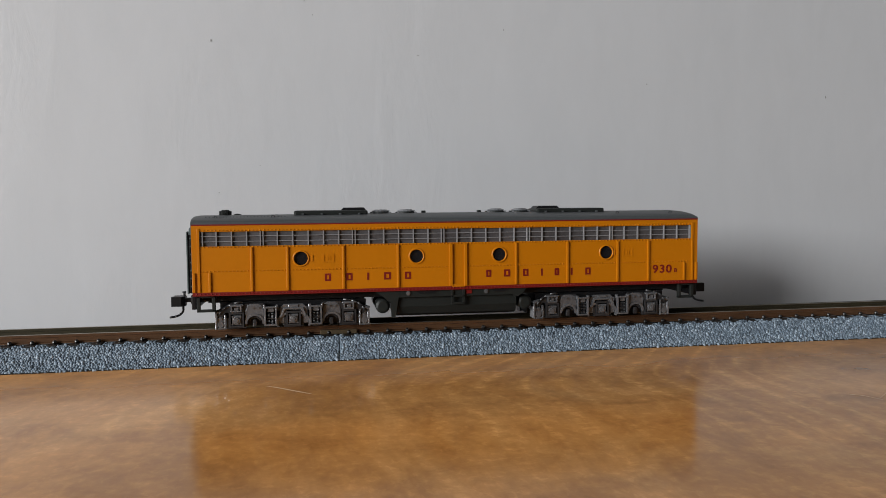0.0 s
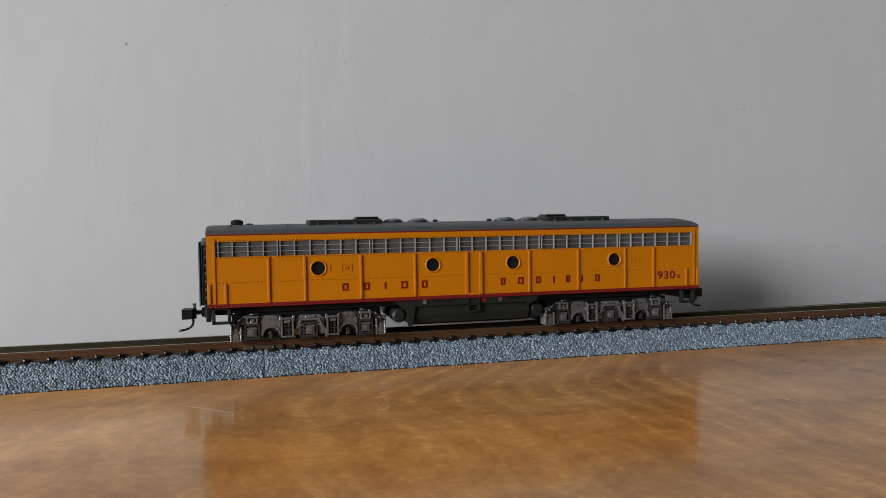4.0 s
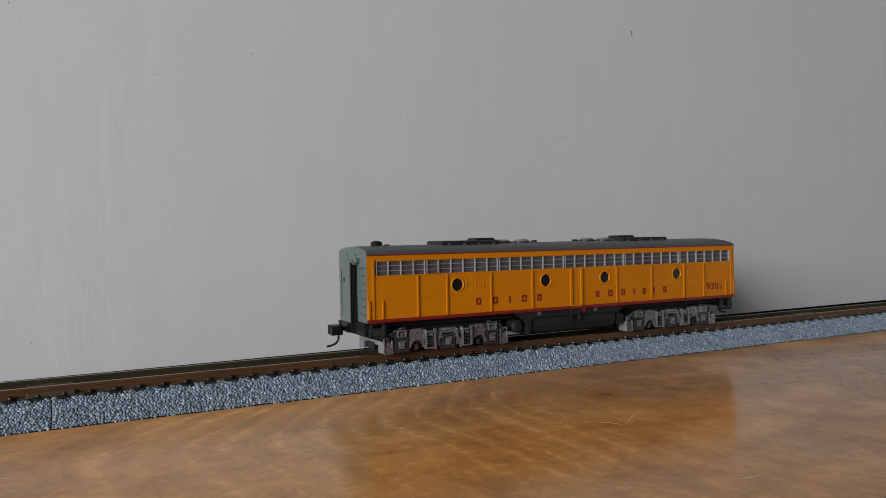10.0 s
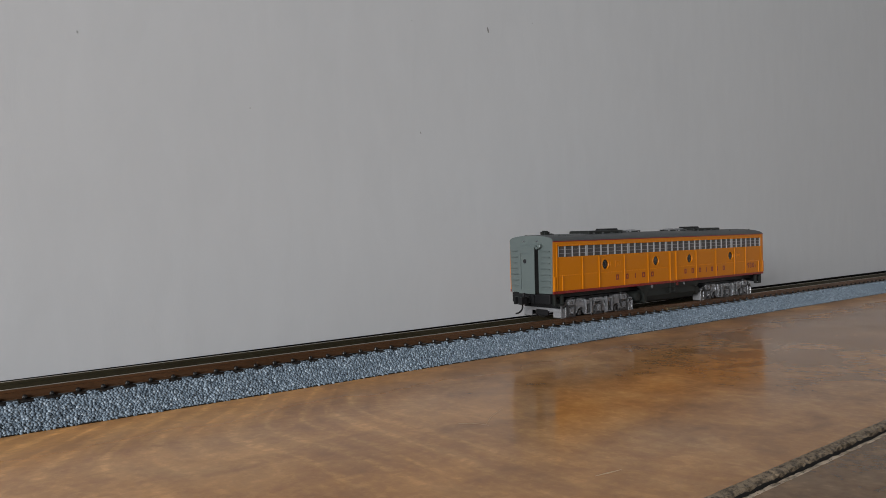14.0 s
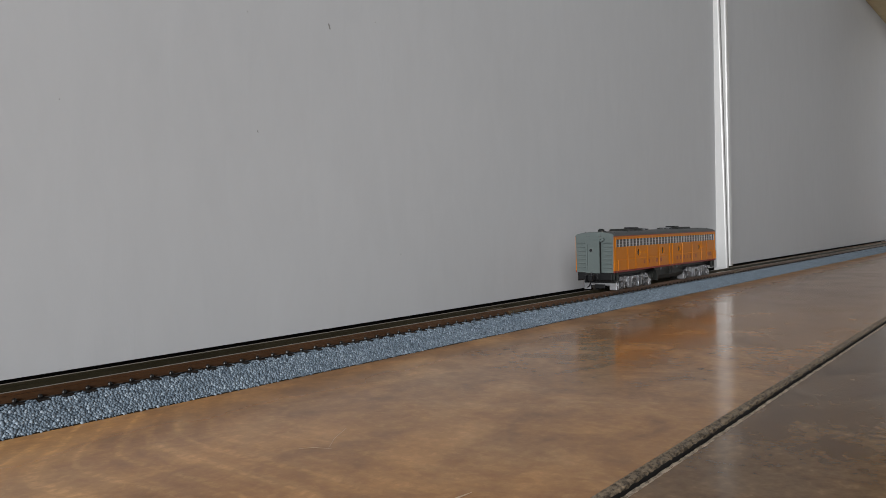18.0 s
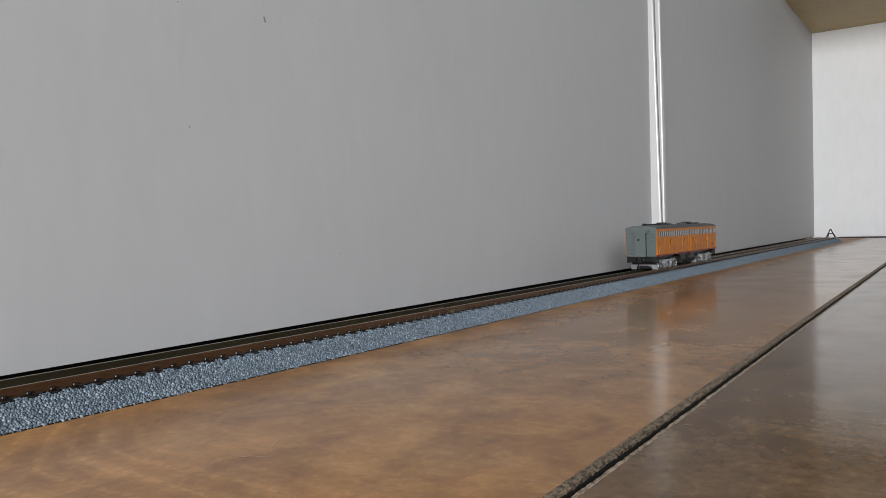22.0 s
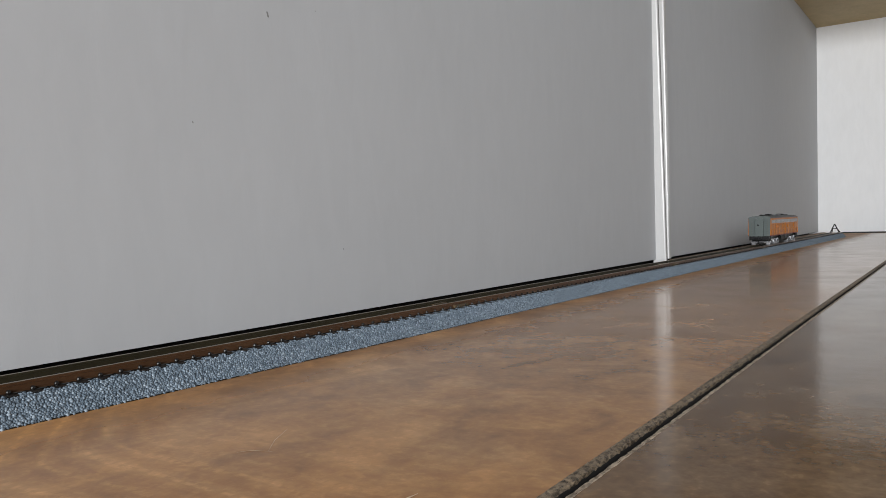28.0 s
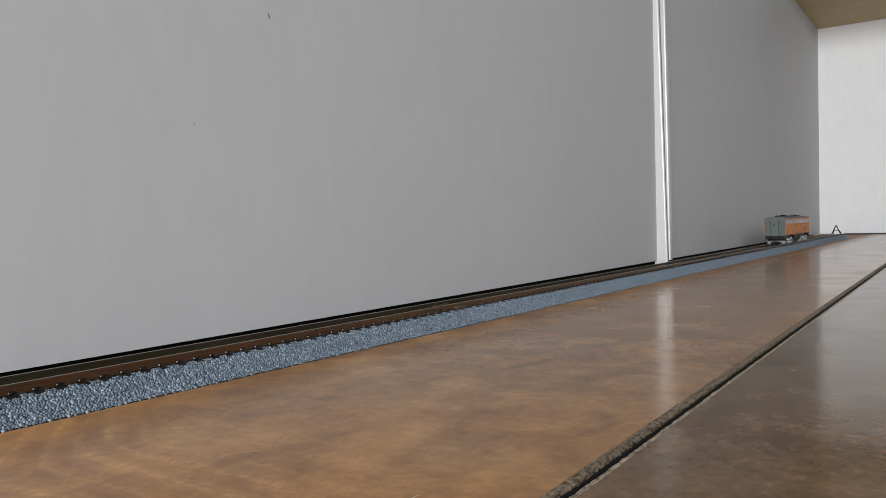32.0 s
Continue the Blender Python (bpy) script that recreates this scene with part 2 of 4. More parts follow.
RED = painted("red_paint", (0.136, 0.0048, 0.004), 0.4, vary=0.1)
ROOF_GREY = painted("roof_grey_paint", (0.0448, 0.0488, 0.0512), 0.5, vary=0.12)
END_GREY = painted("end_grey_paint", (0.076, 0.095, 0.0933), 0.45, vary=0.06)
FRAME_GREY = painted("frame_grey_paint", (0.0115, 0.013, 0.012), 0.5, vary=0.12, spec=0.22)
BLACK = painted("black_plastic", (0.007, 0.007, 0.008), 0.4, vary=0.2, spec=0.25)
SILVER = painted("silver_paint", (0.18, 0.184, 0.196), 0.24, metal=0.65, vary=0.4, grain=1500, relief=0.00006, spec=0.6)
# Near-black copy of the silver: shade of the recesses put into the colour.
SHADED_SILVER = painted("shaded_silver_paint", (0.03, 0.03, 0.032), 0.28, metal=0.3, vary=0.4, grain=1500, relief=0.00006, spec=0.6)
GRILLE_POST = painted("grille_post_metal", (0.27, 0.27, 0.28), 0.36, metal=0.3, vary=0.15)
GRILLE = painted("grille_mesh", (0.078, 0.072, 0.0732), 0.55, metal=0.3, vary=0.4, grain=2500)
BRIGHT = painted("bright_metal", (0.24, 0.243, 0.255), 0.35, metal=0.5, vary=0.2)
# Wood's red reflection put into the near rail's colour, dull shade into the far's.
RAIL = painted("red_lit_brown_rail", (0.106, 0.0544, 0.0281), 0.34, metal=0.5, vary=0.25, grain=1200)
SHADED_RAIL = painted("shaded_brown_rail", (0.051, 0.0425, 0.0247), 0.36, metal=0.5, vary=0.25, grain=1200)
CLIP_GLINT = painted("tan_clip_glint", (0.16, 0.128, 0.08), 0.3, vary=0.2, relief=0)
TIE = painted("tie_plastic", (0.008, 0.007, 0.0065), 0.36, vary=0.2, spec=0.4)
WHEEL = painted("dark_wheel_metal", (0.144, 0.136, 0.128), 0.4, metal=0.7, vary=0.3)
RUBBER = painted("black_rubber", (0.006, 0.006, 0.006), 0.7, vary=0.2, spec=0.2)
RAIL_HEAD = painted("polished_rail_head", (0.2, 0.15, 0.085), 0.28, metal=0.9, vary=0.15)
JOINER = painted("joiner_metal", (0.11, 0.08, 0.046), 0.4, metal=0.6)
PALE_SCRATCH = painted("pale_scratch", (0.55, 0.38, 0.22), 0.5, vary=0.1, relief=0)
GLASS = painted("porthole_glass", (0.0096, 0.0096, 0.0112), 0.08, vary=0.1, relief=0)


def ballast_plastic():
    m, t, b = nodes_of("ballast_plastic")
    g = t.nodes.new("ShaderNodeNewGeometry")
    t.links.new(ramp(t, g.outputs["Random Per Island"], [(0.0, (0.04, 0.057, 0.078)), (0.2, (0.105, 0.14, 0.178)), (0.75, (0.15, 0.192, 0.237)), (1.0, (0.26, 0.315, 0.37))]), b.inputs["Base Color"])
    b.inputs["Roughness"].default_value = 0.5
    b.inputs["Specular IOR Level"].default_value = 0.4
    return m


BALLAST = ballast_plastic()
ROADBED = painted("roadbed_plastic", (0.12, 0.156, 0.198), 0.6, vary=0.3, grain=800)


# ---- mesh helpers, all in mm ----
def bx(bm, x0, x1, y0, y1, z0, z1, bevel=0.0):
    vs = [bm.verts.new((x * MM, y * MM, z * MM)) for z in (z0, z1) for y in (y0, y1) for x in (x0, x1)]
    fs = [bm.faces.new([vs[i] for i in f]) for f in ((0, 2, 3, 1), (4, 5, 7, 6), (0, 1, 5, 4), (2, 6, 7, 3), (0, 4, 6, 2), (1, 3, 7, 5))]
    if bevel:
        bmesh.ops.bevel(bm, geom=list({e for f in fs for e in f.edges}), offset=bevel * MM, segments=2, affect="EDGES", profile=0.6)


def rod(bm, p, q, r, seg=10, r2=None):
    """A round bar from p to q."""
    p, q = Vector(p) * MM, Vector(q) * MM
    d = q - p
    m = Matrix.Translation((p + q) / 2) @ d.to_track_quat("Z", "Y").to_matrix().to_4x4()
    bmesh.ops.create_cone(bm, cap_ends=True, segments=seg, radius1=r * MM, radius2=(r if r2 is None else r2) * MM, depth=d.length, matrix=m)


def tube(bm, points, r, seg=8):
    for a, b in zip(points, points[1:]):
        rod(bm, a, b, r, seg)


def dome(bm, c, r, squash=1.0, u=14, v=8):
    bmesh.ops.create_uvsphere(bm, u_segments=u, v_segments=v, radius=r * MM, matrix=Matrix.Translation(Vector(c) * MM) @ Matrix.Diagonal((1, 1, squash, 1)))


def prism(bm, outline, axis, a, b):
    """A flat outline (pairs in mm) drawn along an axis from a to b."""
    def at(u, v, w):
        return {"y": (u, w, v), "x": (w, u, v), "z": (u, v, w)}[axis]
    lo = [bm.verts.new(Vector(at(u, v, a)) * MM) for u, v in outline]
    hi = [bm.verts.new(Vector(at(u, v, b)) * MM) for u, v in outline]
    n = len(outline)
    bm.faces.new(lo), bm.faces.new(hi[::-1])
    for i in range(n):
        bm.faces.new((lo[i], hi[i], hi[(i + 1) % n], lo[(i + 1) % n]))


def finish(bm, name, mat, smooth=False):
    bmesh.ops.recalc_face_normals(bm, faces=bm.faces)
    me = bpy.data.meshes.new(name)
    bm.to_mesh(me)
    bm.free()
    me.materials.append(mat)
    if smooth:
        for p in me.polygons:
            p.use_smooth = True
    return me


def part(name, bm, mat, parent=None, label="", smooth=False):
    ob = new(name, finish(bm, name, mat, smooth))
    ob.parent = parent
    if label:
        tagged(ob, label)
    return ob


def boxpart(name, mat, parent, x0, x1, y0, y1, z0, z1, bevel=0.0, label=""):
    bm = bmesh.new()
    bx(bm, x0, x1, y0, y1, z0, z1, bevel)
    return part(name, bm, mat, parent, label)


def structure(name, bm, mat, label, category):
    return tagged(part(name, bm, mat), label, category, kind="structure")


# ---- the setting ----
WALL_Y, WALL_SLOPE, END_X, SHELF_Z = 41.2, 0.015, 1472.0, 358.0
SHELF_X = 1120.0


def wall_y(x):
    return WALL_Y + WALL_SLOPE * x


def slanted(bm, x0, x1, d0, d1, z0, z1):
    """A block along the wall, d0 to d1 mm out from its face (negative is into it)."""
    prism(bm, [(x0, wall_y(x0) - d1), (x1, wall_y(x1) - d1), (x1, wall_y(x1) - d0), (x0, wall_y(x0) - d0)], "z", z0, z1)


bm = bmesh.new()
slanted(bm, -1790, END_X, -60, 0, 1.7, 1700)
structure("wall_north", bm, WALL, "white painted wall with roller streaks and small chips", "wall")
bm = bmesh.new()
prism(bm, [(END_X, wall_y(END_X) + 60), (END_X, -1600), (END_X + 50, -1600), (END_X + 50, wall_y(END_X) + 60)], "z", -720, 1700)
structure("wall_east", bm, LIT_END_WALL, "white painted end wall, its colour brightened for the window light", "wall")
bm = bmesh.new()
bx(bm, SHELF_X, END_X, -420, 70, SHELF_Z, SHELF_Z + 18)
shelf = structure("ceiling", bm, SHELF, "brown wooden underside of an overhead shelf", "shelf underside")

# recessed wall foot, coloured near-black for the shade in the gap
bm = bmesh.new()
slanted(bm, -1790, END_X, -60, -14, -720, 1.65)
slanted(bm, -1200, END_X, -10, 11.5, -40, -30)
structure("gap_shade", bm, DARK_GAP, "wall foot coloured dark as the shaded gap behind the wooden top", "gap")
# flat dark strip added for the shaded joint under the end wall
bm = bmesh.new()
bx(bm, END_X - 60, END_X - 0.5, -520, wall_y(END_X) - 40, -20, 0.9)
structure("joint_shade", bm, DARK_GAP, "dark strip added as the shaded joint along the end wall", "joint")

# moulded joint cover on the wall: a tapering cover board over a thin one
trim = tagged(new("trim"), "white glossy joint cover strip running up the wall", "trim", kind="structure")


def rib(bm, x0, x1, lo, hi, z0, z1):
    """A rounded rib up the wall, standing out by lo mm at z0 and hi mm at z1."""
    rows = []
    for d, z in ((lo, z0), (hi, z1)):
        e = min(1.1, (x1 - x0) * 0.35)
        o = [(x0, -2), (x0, d - e), (x0 + e * 0.3, d - e * 0.3), (x0 + e, d), (x1 - e, d), (x1 - e * 0.3, d - e * 0.3), (x1, d - e), (x1, -2)]
        rows.append([bm.verts.new((x * MM, (wall_y(x) - w) * MM, z * MM)) for x, w in o])
    n = len(rows[0])
    for k in range(n):
        bm.faces.new((rows[0][k], rows[0][(k + 1) % n], rows[1][(k + 1) % n], rows[1][k]))
    bm.faces.new(rows[0]), bm.faces.new(rows[1][::-1])


# the grey middle rib is added as the shaded seam between the two
for name, mat, x0, x1, lo, hi, z0 in (("cover_rib", TRIM, 616.8, 620.3, 8.5, 1.4, -1.5), ("seam_shade_rib", SEAM_SHADE, 620.4, 623.4, 7.9, 1.2, 1.0), ("edge_rib", TRIM, 624.5, 631.0, 8.6, 6.4, 2.0)):
    bm = bmesh.new()
    rib(bm, x0, x1, lo, hi, z0, SHELF_Z)
    part(name, bm, mat, trim)

# boards of the wooden top
GROOVE_Y, GROOVE_SLOPE = -119.5, 0.0122


def board(y0, y1, slope0, slope1):
    bm = bmesh.new()
    xs = (-1200.0, END_X - 4)
    o = [(xs[0], y0 + slope0 * xs[0]), (xs[1], y0 + slope0 * xs[1]), (xs[1], y1 + slope1 * xs[1]), (xs[0], y1 + slope1 * xs[0])]
    prism(bm, o, "z", -28, 0)
    return bm


floor = tagged(new("floor"), "lacquered brown wooden boards with a groove between them", "wooden top", kind="structure")
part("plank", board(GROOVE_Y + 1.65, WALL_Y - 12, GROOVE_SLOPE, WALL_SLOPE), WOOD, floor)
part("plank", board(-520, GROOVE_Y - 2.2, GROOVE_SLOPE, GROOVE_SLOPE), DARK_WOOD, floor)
bm = bmesh.new()
slanted(bm, 640, END_X - 4, 3.5, 12.05, -28, 0.4)
part("filler_strip", bm, DARK_WOOD, floor)
bm = board(GROOVE_Y - 2.2, GROOVE_Y + 1.65, GROOVE_SLOPE, GROOVE_SLOPE)
for v in bm.verts:
    v.co.z -= 1.9 * MM
part("groove_bed", bm, DARK_GAP, floor)


def worn_edge(y0, y1, seed, mat, drop=1.0):
    """The broken, sloping edge of a board down into the groove."""
    rng = random.Random(seed)
    bm = bmesh.new()
    rows = []
    x = -400.0
    while x < END_X - 6:
        w = rng.uniform(0.75, 1.15)
        y = GROOVE_Y + GROOVE_SLOPE * x
        z = rng.uniform(-0.25, -0.02) * drop
        rows.append([bm.verts.new((x * MM, (y + p) * MM, q * MM)) for p, q in ((y0 + (y1 - y0) * rng.uniform(-0.08, 0.05), 0.02), (y0 + (y1 - y0) * 0.35 * w, z + 0.05), (y0 + (y1 - y0) * 0.72 * w, z - 0.16 * w * drop), (y0 + (y1 - y0) * 0.95 * w, -0.4 * w * drop), (y1 + (y1 - y0) * 0.06, -1.0 * w))])
        x += rng.uniform(0.5, 1.3) if x < 500 else 4.0
    for a, c in zip(rows, rows[1:]):
        for k in range(4):
            bm.faces.new((a[k], a[k + 1], c[k + 1], c[k]))
    return part("worn_edge", bm, mat, floor)


for y0, y1 in ((0.6, 1.6), (-2.15, -1.75)):
    bm = bmesh.new()
    xs = (-1200.0, END_X - 6)
    prism(bm, [(xs[0], GROOVE_Y + y0 + GROOVE_SLOPE * xs[0]), (xs[1], GROOVE_Y + y0 + GROOVE_SLOPE * xs[1]), (xs[1], GROOVE_Y + y1 + GROOVE_SLOPE * xs[1]), (xs[0], GROOVE_Y + y1 + GROOVE_SLOPE * xs[0])], "z", -3.0, -1.0)
    part("groove_side", bm, DARK_GAP, floor)
worn_edge(1.68, 0.5, 3, GROOVE_EDGE)
worn_edge(-2.55, -1.55, 4, PALE_EDGE, 0.25)

# the room behind the camera, unseen and coloured dark to cut bounced light
bm = bmesh.new()
bx(bm, -1790, END_X + 60, -3600, 120, -760, -720)
structure("room_floor", bm, ROOM_FLOOR, "dark wooden floor of the unseen room", "floor")
bm = bmesh.new()
bx(bm, -1790, END_X + 60, -3600, 120, 1700, 1740)
structure("room_ceiling", bm, ROOM, "plain ceiling of the unseen room, coloured dark", "ceiling")
bm = bmesh.new()
bx(bm, -1790, END_X + 60, -3660, -3600, -720, 1700)
structure("wall_south", bm, ROOM, "plain wall of the unseen room, coloured dark grey", "wall")
bm = bmesh.new()
bx(bm, END_X, END_X + 50, -3600, -1600, -720, 1700)
structure("wall_east_rest", bm, ROOM, "plain wall of the unseen room, coloured dark grey", "wall")
west = tagged(new("wall_west"), "unseen wall, coloured dark grey, with a large window opening", "wall", kind="structure")
for y0, y1, z0, z1 in ((-3600, -1480, -720, 1700), (-240, 0, -720, 1700), (-1480, -240, -720, 90), (-1480, -240, 780, 1700)):
    boxpart("wall_piece", ROOM, west, -1780, -1720, y0, y1, z0, z1)

# ---- the track ----
RAIL_Z = 7.3
TIE_PITCH = 248.0 / 51


def beads(x0, x1, seed, at):
    """Rounded ballast grains over the front slope and shoulders of a roadbed."""
    rng = np.random.default_rng(seed)
    t = (1 + 5 ** 0.5) / 2
    ico = np.array([(-1, t, 0), (1, t, 0), (-1, -t, 0), (1, -t, 0), (0, -1, t), (0, 1, t), (0, -1, -t), (0, 1, -t), (t, 0, -1), (t, 0, 1), (-t, 0, -1), (-t, 0, 1)]) / (1 + t * t) ** 0.5
    tri = np.array([(0, 11, 5), (0, 5, 1), (0, 1, 7), (0, 7, 10), (0, 10, 11), (1, 5, 9), (5, 11, 4), (11, 10, 2), (10, 7, 6), (7, 1, 8), (3, 9, 4), (3, 4, 2), (3, 2, 6), (3, 6, 8), (3, 8, 9), (4, 9, 5), (2, 4, 11), (6, 2, 10), (8, 6, 7), (9, 8, 1)])
    # the way down the cross-section: shoulder, then slope
    places = []
    pitch = 0.64 if -300 < at < 700 else 1.0
    n = int((x1 - x0) / pitch)
    for k, s in enumerate(np.arange(0.1, 9.9, 0.54 if pitch < 0.8 else 0.8)):
        x = x0 + (np.arange(n) + 0.5 * (k % 2) + 0.25) * pitch + rng.uniform(-0.2, 0.2, n)
        d = s + rng.uniform(-0.18, 0.18, n)
        y = np.where(d < 2.4, -7.3 - d, -9.6 - (d - 2.4) * 0.49)
        z = np.where(d < 0.9, 5.03, np.where(d < 2.4, 5.03 - (d - 0.9) * 0.25, 4.64 - (d - 2.4) * 0.62))
        z = np.clip(z + rng.uniform(-0.06, 0.06, n), 0.15, 9)
        places.append(np.column_stack([x, y + rng.uniform(-0.12, 0.12, n), z]))
    p = np.concatenate(places)
    p = p[(p[:, 0] > x0 + 0.3) & (p[:, 0] < x1 - 0.3)]
    # none on the ties
    off = np.abs((p[:, 0] / TIE_PITCH) % 1.0 - 0.5) * TIE_PITCH
    p = p[(p[:, 1] < -8.7) | (off > 1.35)]
    size = rng.uniform(0.38, 0.46, len(p)) * (1.0 if pitch < 0.8 else 1.5)
    shape = rng.uniform(0.8, 1.2, (len(p), 1, 3))
    ang = rng.uniform(0, 6.28, len(p))
    c, s = np.cos(ang), np.sin(ang)
    r = np.zeros((len(p), 3, 3))
    r[:, 0, 0], r[:, 0, 1], r[:, 1, 0], r[:, 1, 1], r[:, 2, 2] = c, -s, s, c, 1
    v = np.einsum("nij,kj->nki", r, ico) * shape * size[:, None, None] + p[:, None, :]
    f = tri[None] + (np.arange(len(p)) * 12)[:, None, None]
    me = bpy.data.meshes.new("ballast")
    me.from_pydata((v.reshape(-1, 3) * MM).tolist(), [], f.reshape(-1, 3).tolist())
    me.materials.append(BALLAST)
    me.polygons.foreach_set("use_smooth", [True] * len(me.polygons))
    return me


def rail_outline(y):
    h = RAIL_Z
    return [(y - 0.66, h - 2.0), (y + 0.66, h - 2.0), (y + 0.64, h - 1.75), (y + 0.4, h - 1.6), (y + 0.4, h - 0.65), (y + 0.56, h - 0.55), (y + 0.56, h - 0.08), (y + 0.48, h),
            (y - 0.48, h), (y - 0.56, h - 0.08), (y - 0.56, h - 0.55), (y - 0.4, h - 0.65), (y - 0.4, h - 1.6), (y - 0.64, h - 1.75)]


bm = bmesh.new()
bx(bm, -1.15, 1.15, -8.5, 8.5, 3.6, RAIL_Z - 2.02, 0.15)
for y in (-4.9, 4.9):
    bx(bm, -0.5, 0.5, y + 0.73, y + 1.57, RAIL_Z - 2.05, RAIL_Z - 1.2, 0.14)
for y in (-4.9, 4.9):
    dome(bm, (0, y - 1.15, RAIL_Z - 1.7), 0.52 if y < 0 else 0.4, 1.1, 10, 6)
tie_mesh = finish(bm, "tie", TIE)
tie_mesh.materials.append(CLIP_GLINT)
for f in tie_mesh.polygons:
    # glint on the clip at the far rail's inner foot, painted tan
    if 2.8 < f.center.y / MM < 4.25 and f.center.z / MM > RAIL_Z - 1.25:
        f.material_index = 1


def track_section(x0, seed, long=248.0):
    sec = tagged(new("track_section"), "model railway track with brown rails on blue-grey moulded ballast", "model track", "track sections in a row")
    sec.location.x = x0 * MM
    bm = bmesh.new()
    prism(bm, [(-13.3, 0), (13.3, 0), (13.2, 0.25), (9.75, 4.75), (-9.75, 4.75), (-13.2, 0.25)], "x", 0.1, long - 0.1)
    part("roadbed", bm, ROADBED, sec)
    # dark strip painted in as the shadow under the ballast's foot
    boxpart("foot_shadow", TIE, sec, 0.1, long - 0.1, -13.6, -13.25, 0, 0.25)
    for y in (-4.9, 4.9):
        bm = bmesh.new()
        prism(bm, rail_outline(y), "x", 0.06, long - 0.06)
        rail = part("rail", bm, RAIL if y < 0 else SHADED_RAIL, sec)
        boxpart("rail_head", RAIL_HEAD, rail, 0.06, long - 0.06, y - 0.46, y + 0.46, RAIL_Z - 0.05, RAIL_Z + 0.03)
    for y in (-4.9, 4.9):
        boxpart("tie_web", TIE, sec, 0.1, long - 0.1, y - 1.75, y + 1.75, 4.6, 5.02, 0.1)
    for k in range(int(long / TIE_PITCH)):
        ob = new("tie", tie_mesh)
        ob.parent = sec
        ob.location.x = (k + 0.5) * TIE_PITCH * MM
    ob = tagged(new("ballast", beads(0, long, seed, x0)), kind="stuff")
    ob.parent = sec
    for y in (-4.9, 4.9):
        bm = bmesh.new()
        bx(bm, -4.5, 4.5, y - 1.35, y + 1.35, RAIL_Z - 2.1, RAIL_Z - 1.0, 0.2)
        part("rail_joiner", bm, JOINER, sec)
    return sec


for k in range(-2, 5):
    track_section(k * 248.0, 11 + k, 218.0 if k == 4 else 248.0)

# ---- the locomotive: x from its rear end, z from the rail top ----
LOCO = tagged(new("model_locomotive"), "yellow and grey model diesel locomotive with red stripes on silver trucks", "model locomotive")
LEN, HALF = 126.5, 9.9
PORTHOLES = (25.1, 52.9, 73.65, 101.65)
PORT_Z, PORT_R = 17.05, 1.62


def plate_with_holes(bm, x0, x1, z0, z1, y, yin, holes, h=2.6, seg=24):
    """A plate in the plane y with round holes that go through to yin."""
    def v(x, z, w=y):
        return bm.verts.new((x * MM, w * MM, z * MM))

    def quad(a, b, c, d):
        bm.faces.new((v(*a), v(*b), v(*c), v(*d)))
    x = x0
    for cx, cz, r in holes:
        quad((x, z0), (cx - h, z0), (cx - h, z1), (x, z1))
        quad((cx - h, z0), (cx + h, z0), (cx + h, cz - h), (cx - h, cz - h))
        quad((cx - h, cz + h), (cx + h, cz + h), (cx + h, z1), (cx - h, z1))
        for k in range(seg):
            pts = []
            for a in (2 * math.pi * k / seg, 2 * math.pi * (k + 1) / seg):
                c, s = math.cos(a), math.sin(a)
                q = h / max(abs(c), abs(s))
                pts.append(((cx + r * c, cz + r * s), (cx + q * c, cz + q * s)))
            (a, A), (b, B) = pts
            quad(a, A, B, b)
            bm.faces.new((v(*a), v(*b), v(*b, yin), v(*a, yin)))
        x = cx + h
    quad((x, z0), (x1, z0), (x1, z1), (x, z1))
    for a, b in (((x0, z0), (x1, z0)), ((x1, z0), (x1, z1)), ((x1, z1), (x0, z1)), ((x0, z1), (x0, z0))):
        bm.faces.new((v(*a), v(*b), v(*b, yin), v(*a, yin)))
    bmesh.ops.remove_doubles(bm, verts=bm.verts, dist=1e-6)


def rivet_row(name, xs, z, y, mat, parent, r=0.2):
    """A row of small pointed rivet heads on a side."""
    verts, faces = [], []
    out = -1 if y < 0 else 1
    for x in xs:
        n = len(verts)
        for k in range(6):
            a = k * math.pi / 3
            verts.append(((x + r * math.cos(a)) * MM, y * MM, (z + r * math.sin(a)) * MM))
        for k in range(6):
            a = k * math.pi / 3
            verts.append(((x + 0.35 * r * math.cos(a)) * MM, (y + out * r * 0.85) * MM, (z + 0.35 * r * math.sin(a)) * MM))
        for k in range(6):
            faces.append((n + k, n + (k + 1) % 6, n + 6 + (k + 1) % 6, n + 6 + k))
        faces.append(tuple(range(n + 6, n + 12)))
    me = bpy.data.meshes.new(name)
    me.from_pydata(verts, [], faces)
    me.materials.append(mat)
    ob = tagged(new(name, me), kind="stuff")
    ob.parent = parent
    return ob


def steps(a, b, pitch, gaps=()):
    xs = [a + k * pitch for k in range(int((b - a) / pitch) + 1)]
    return [x for x in xs if all(not (g0 < x < g1) for g0, g1 in gaps)]


def roof_outline(f):
    half = [(9.9, 25.42), (9.82, 25.8), (9.5, 26.2), (8.9, 26.52), (7.8, 26.82), (5.8, 27.12), (3.2, 27.36), (0, 27.45)]
    pts = half + [(-y, z) for y, z in half[-2::-1]]
    return [(y, 25.42 + (z - 25.42) * f) for y, z in pts]


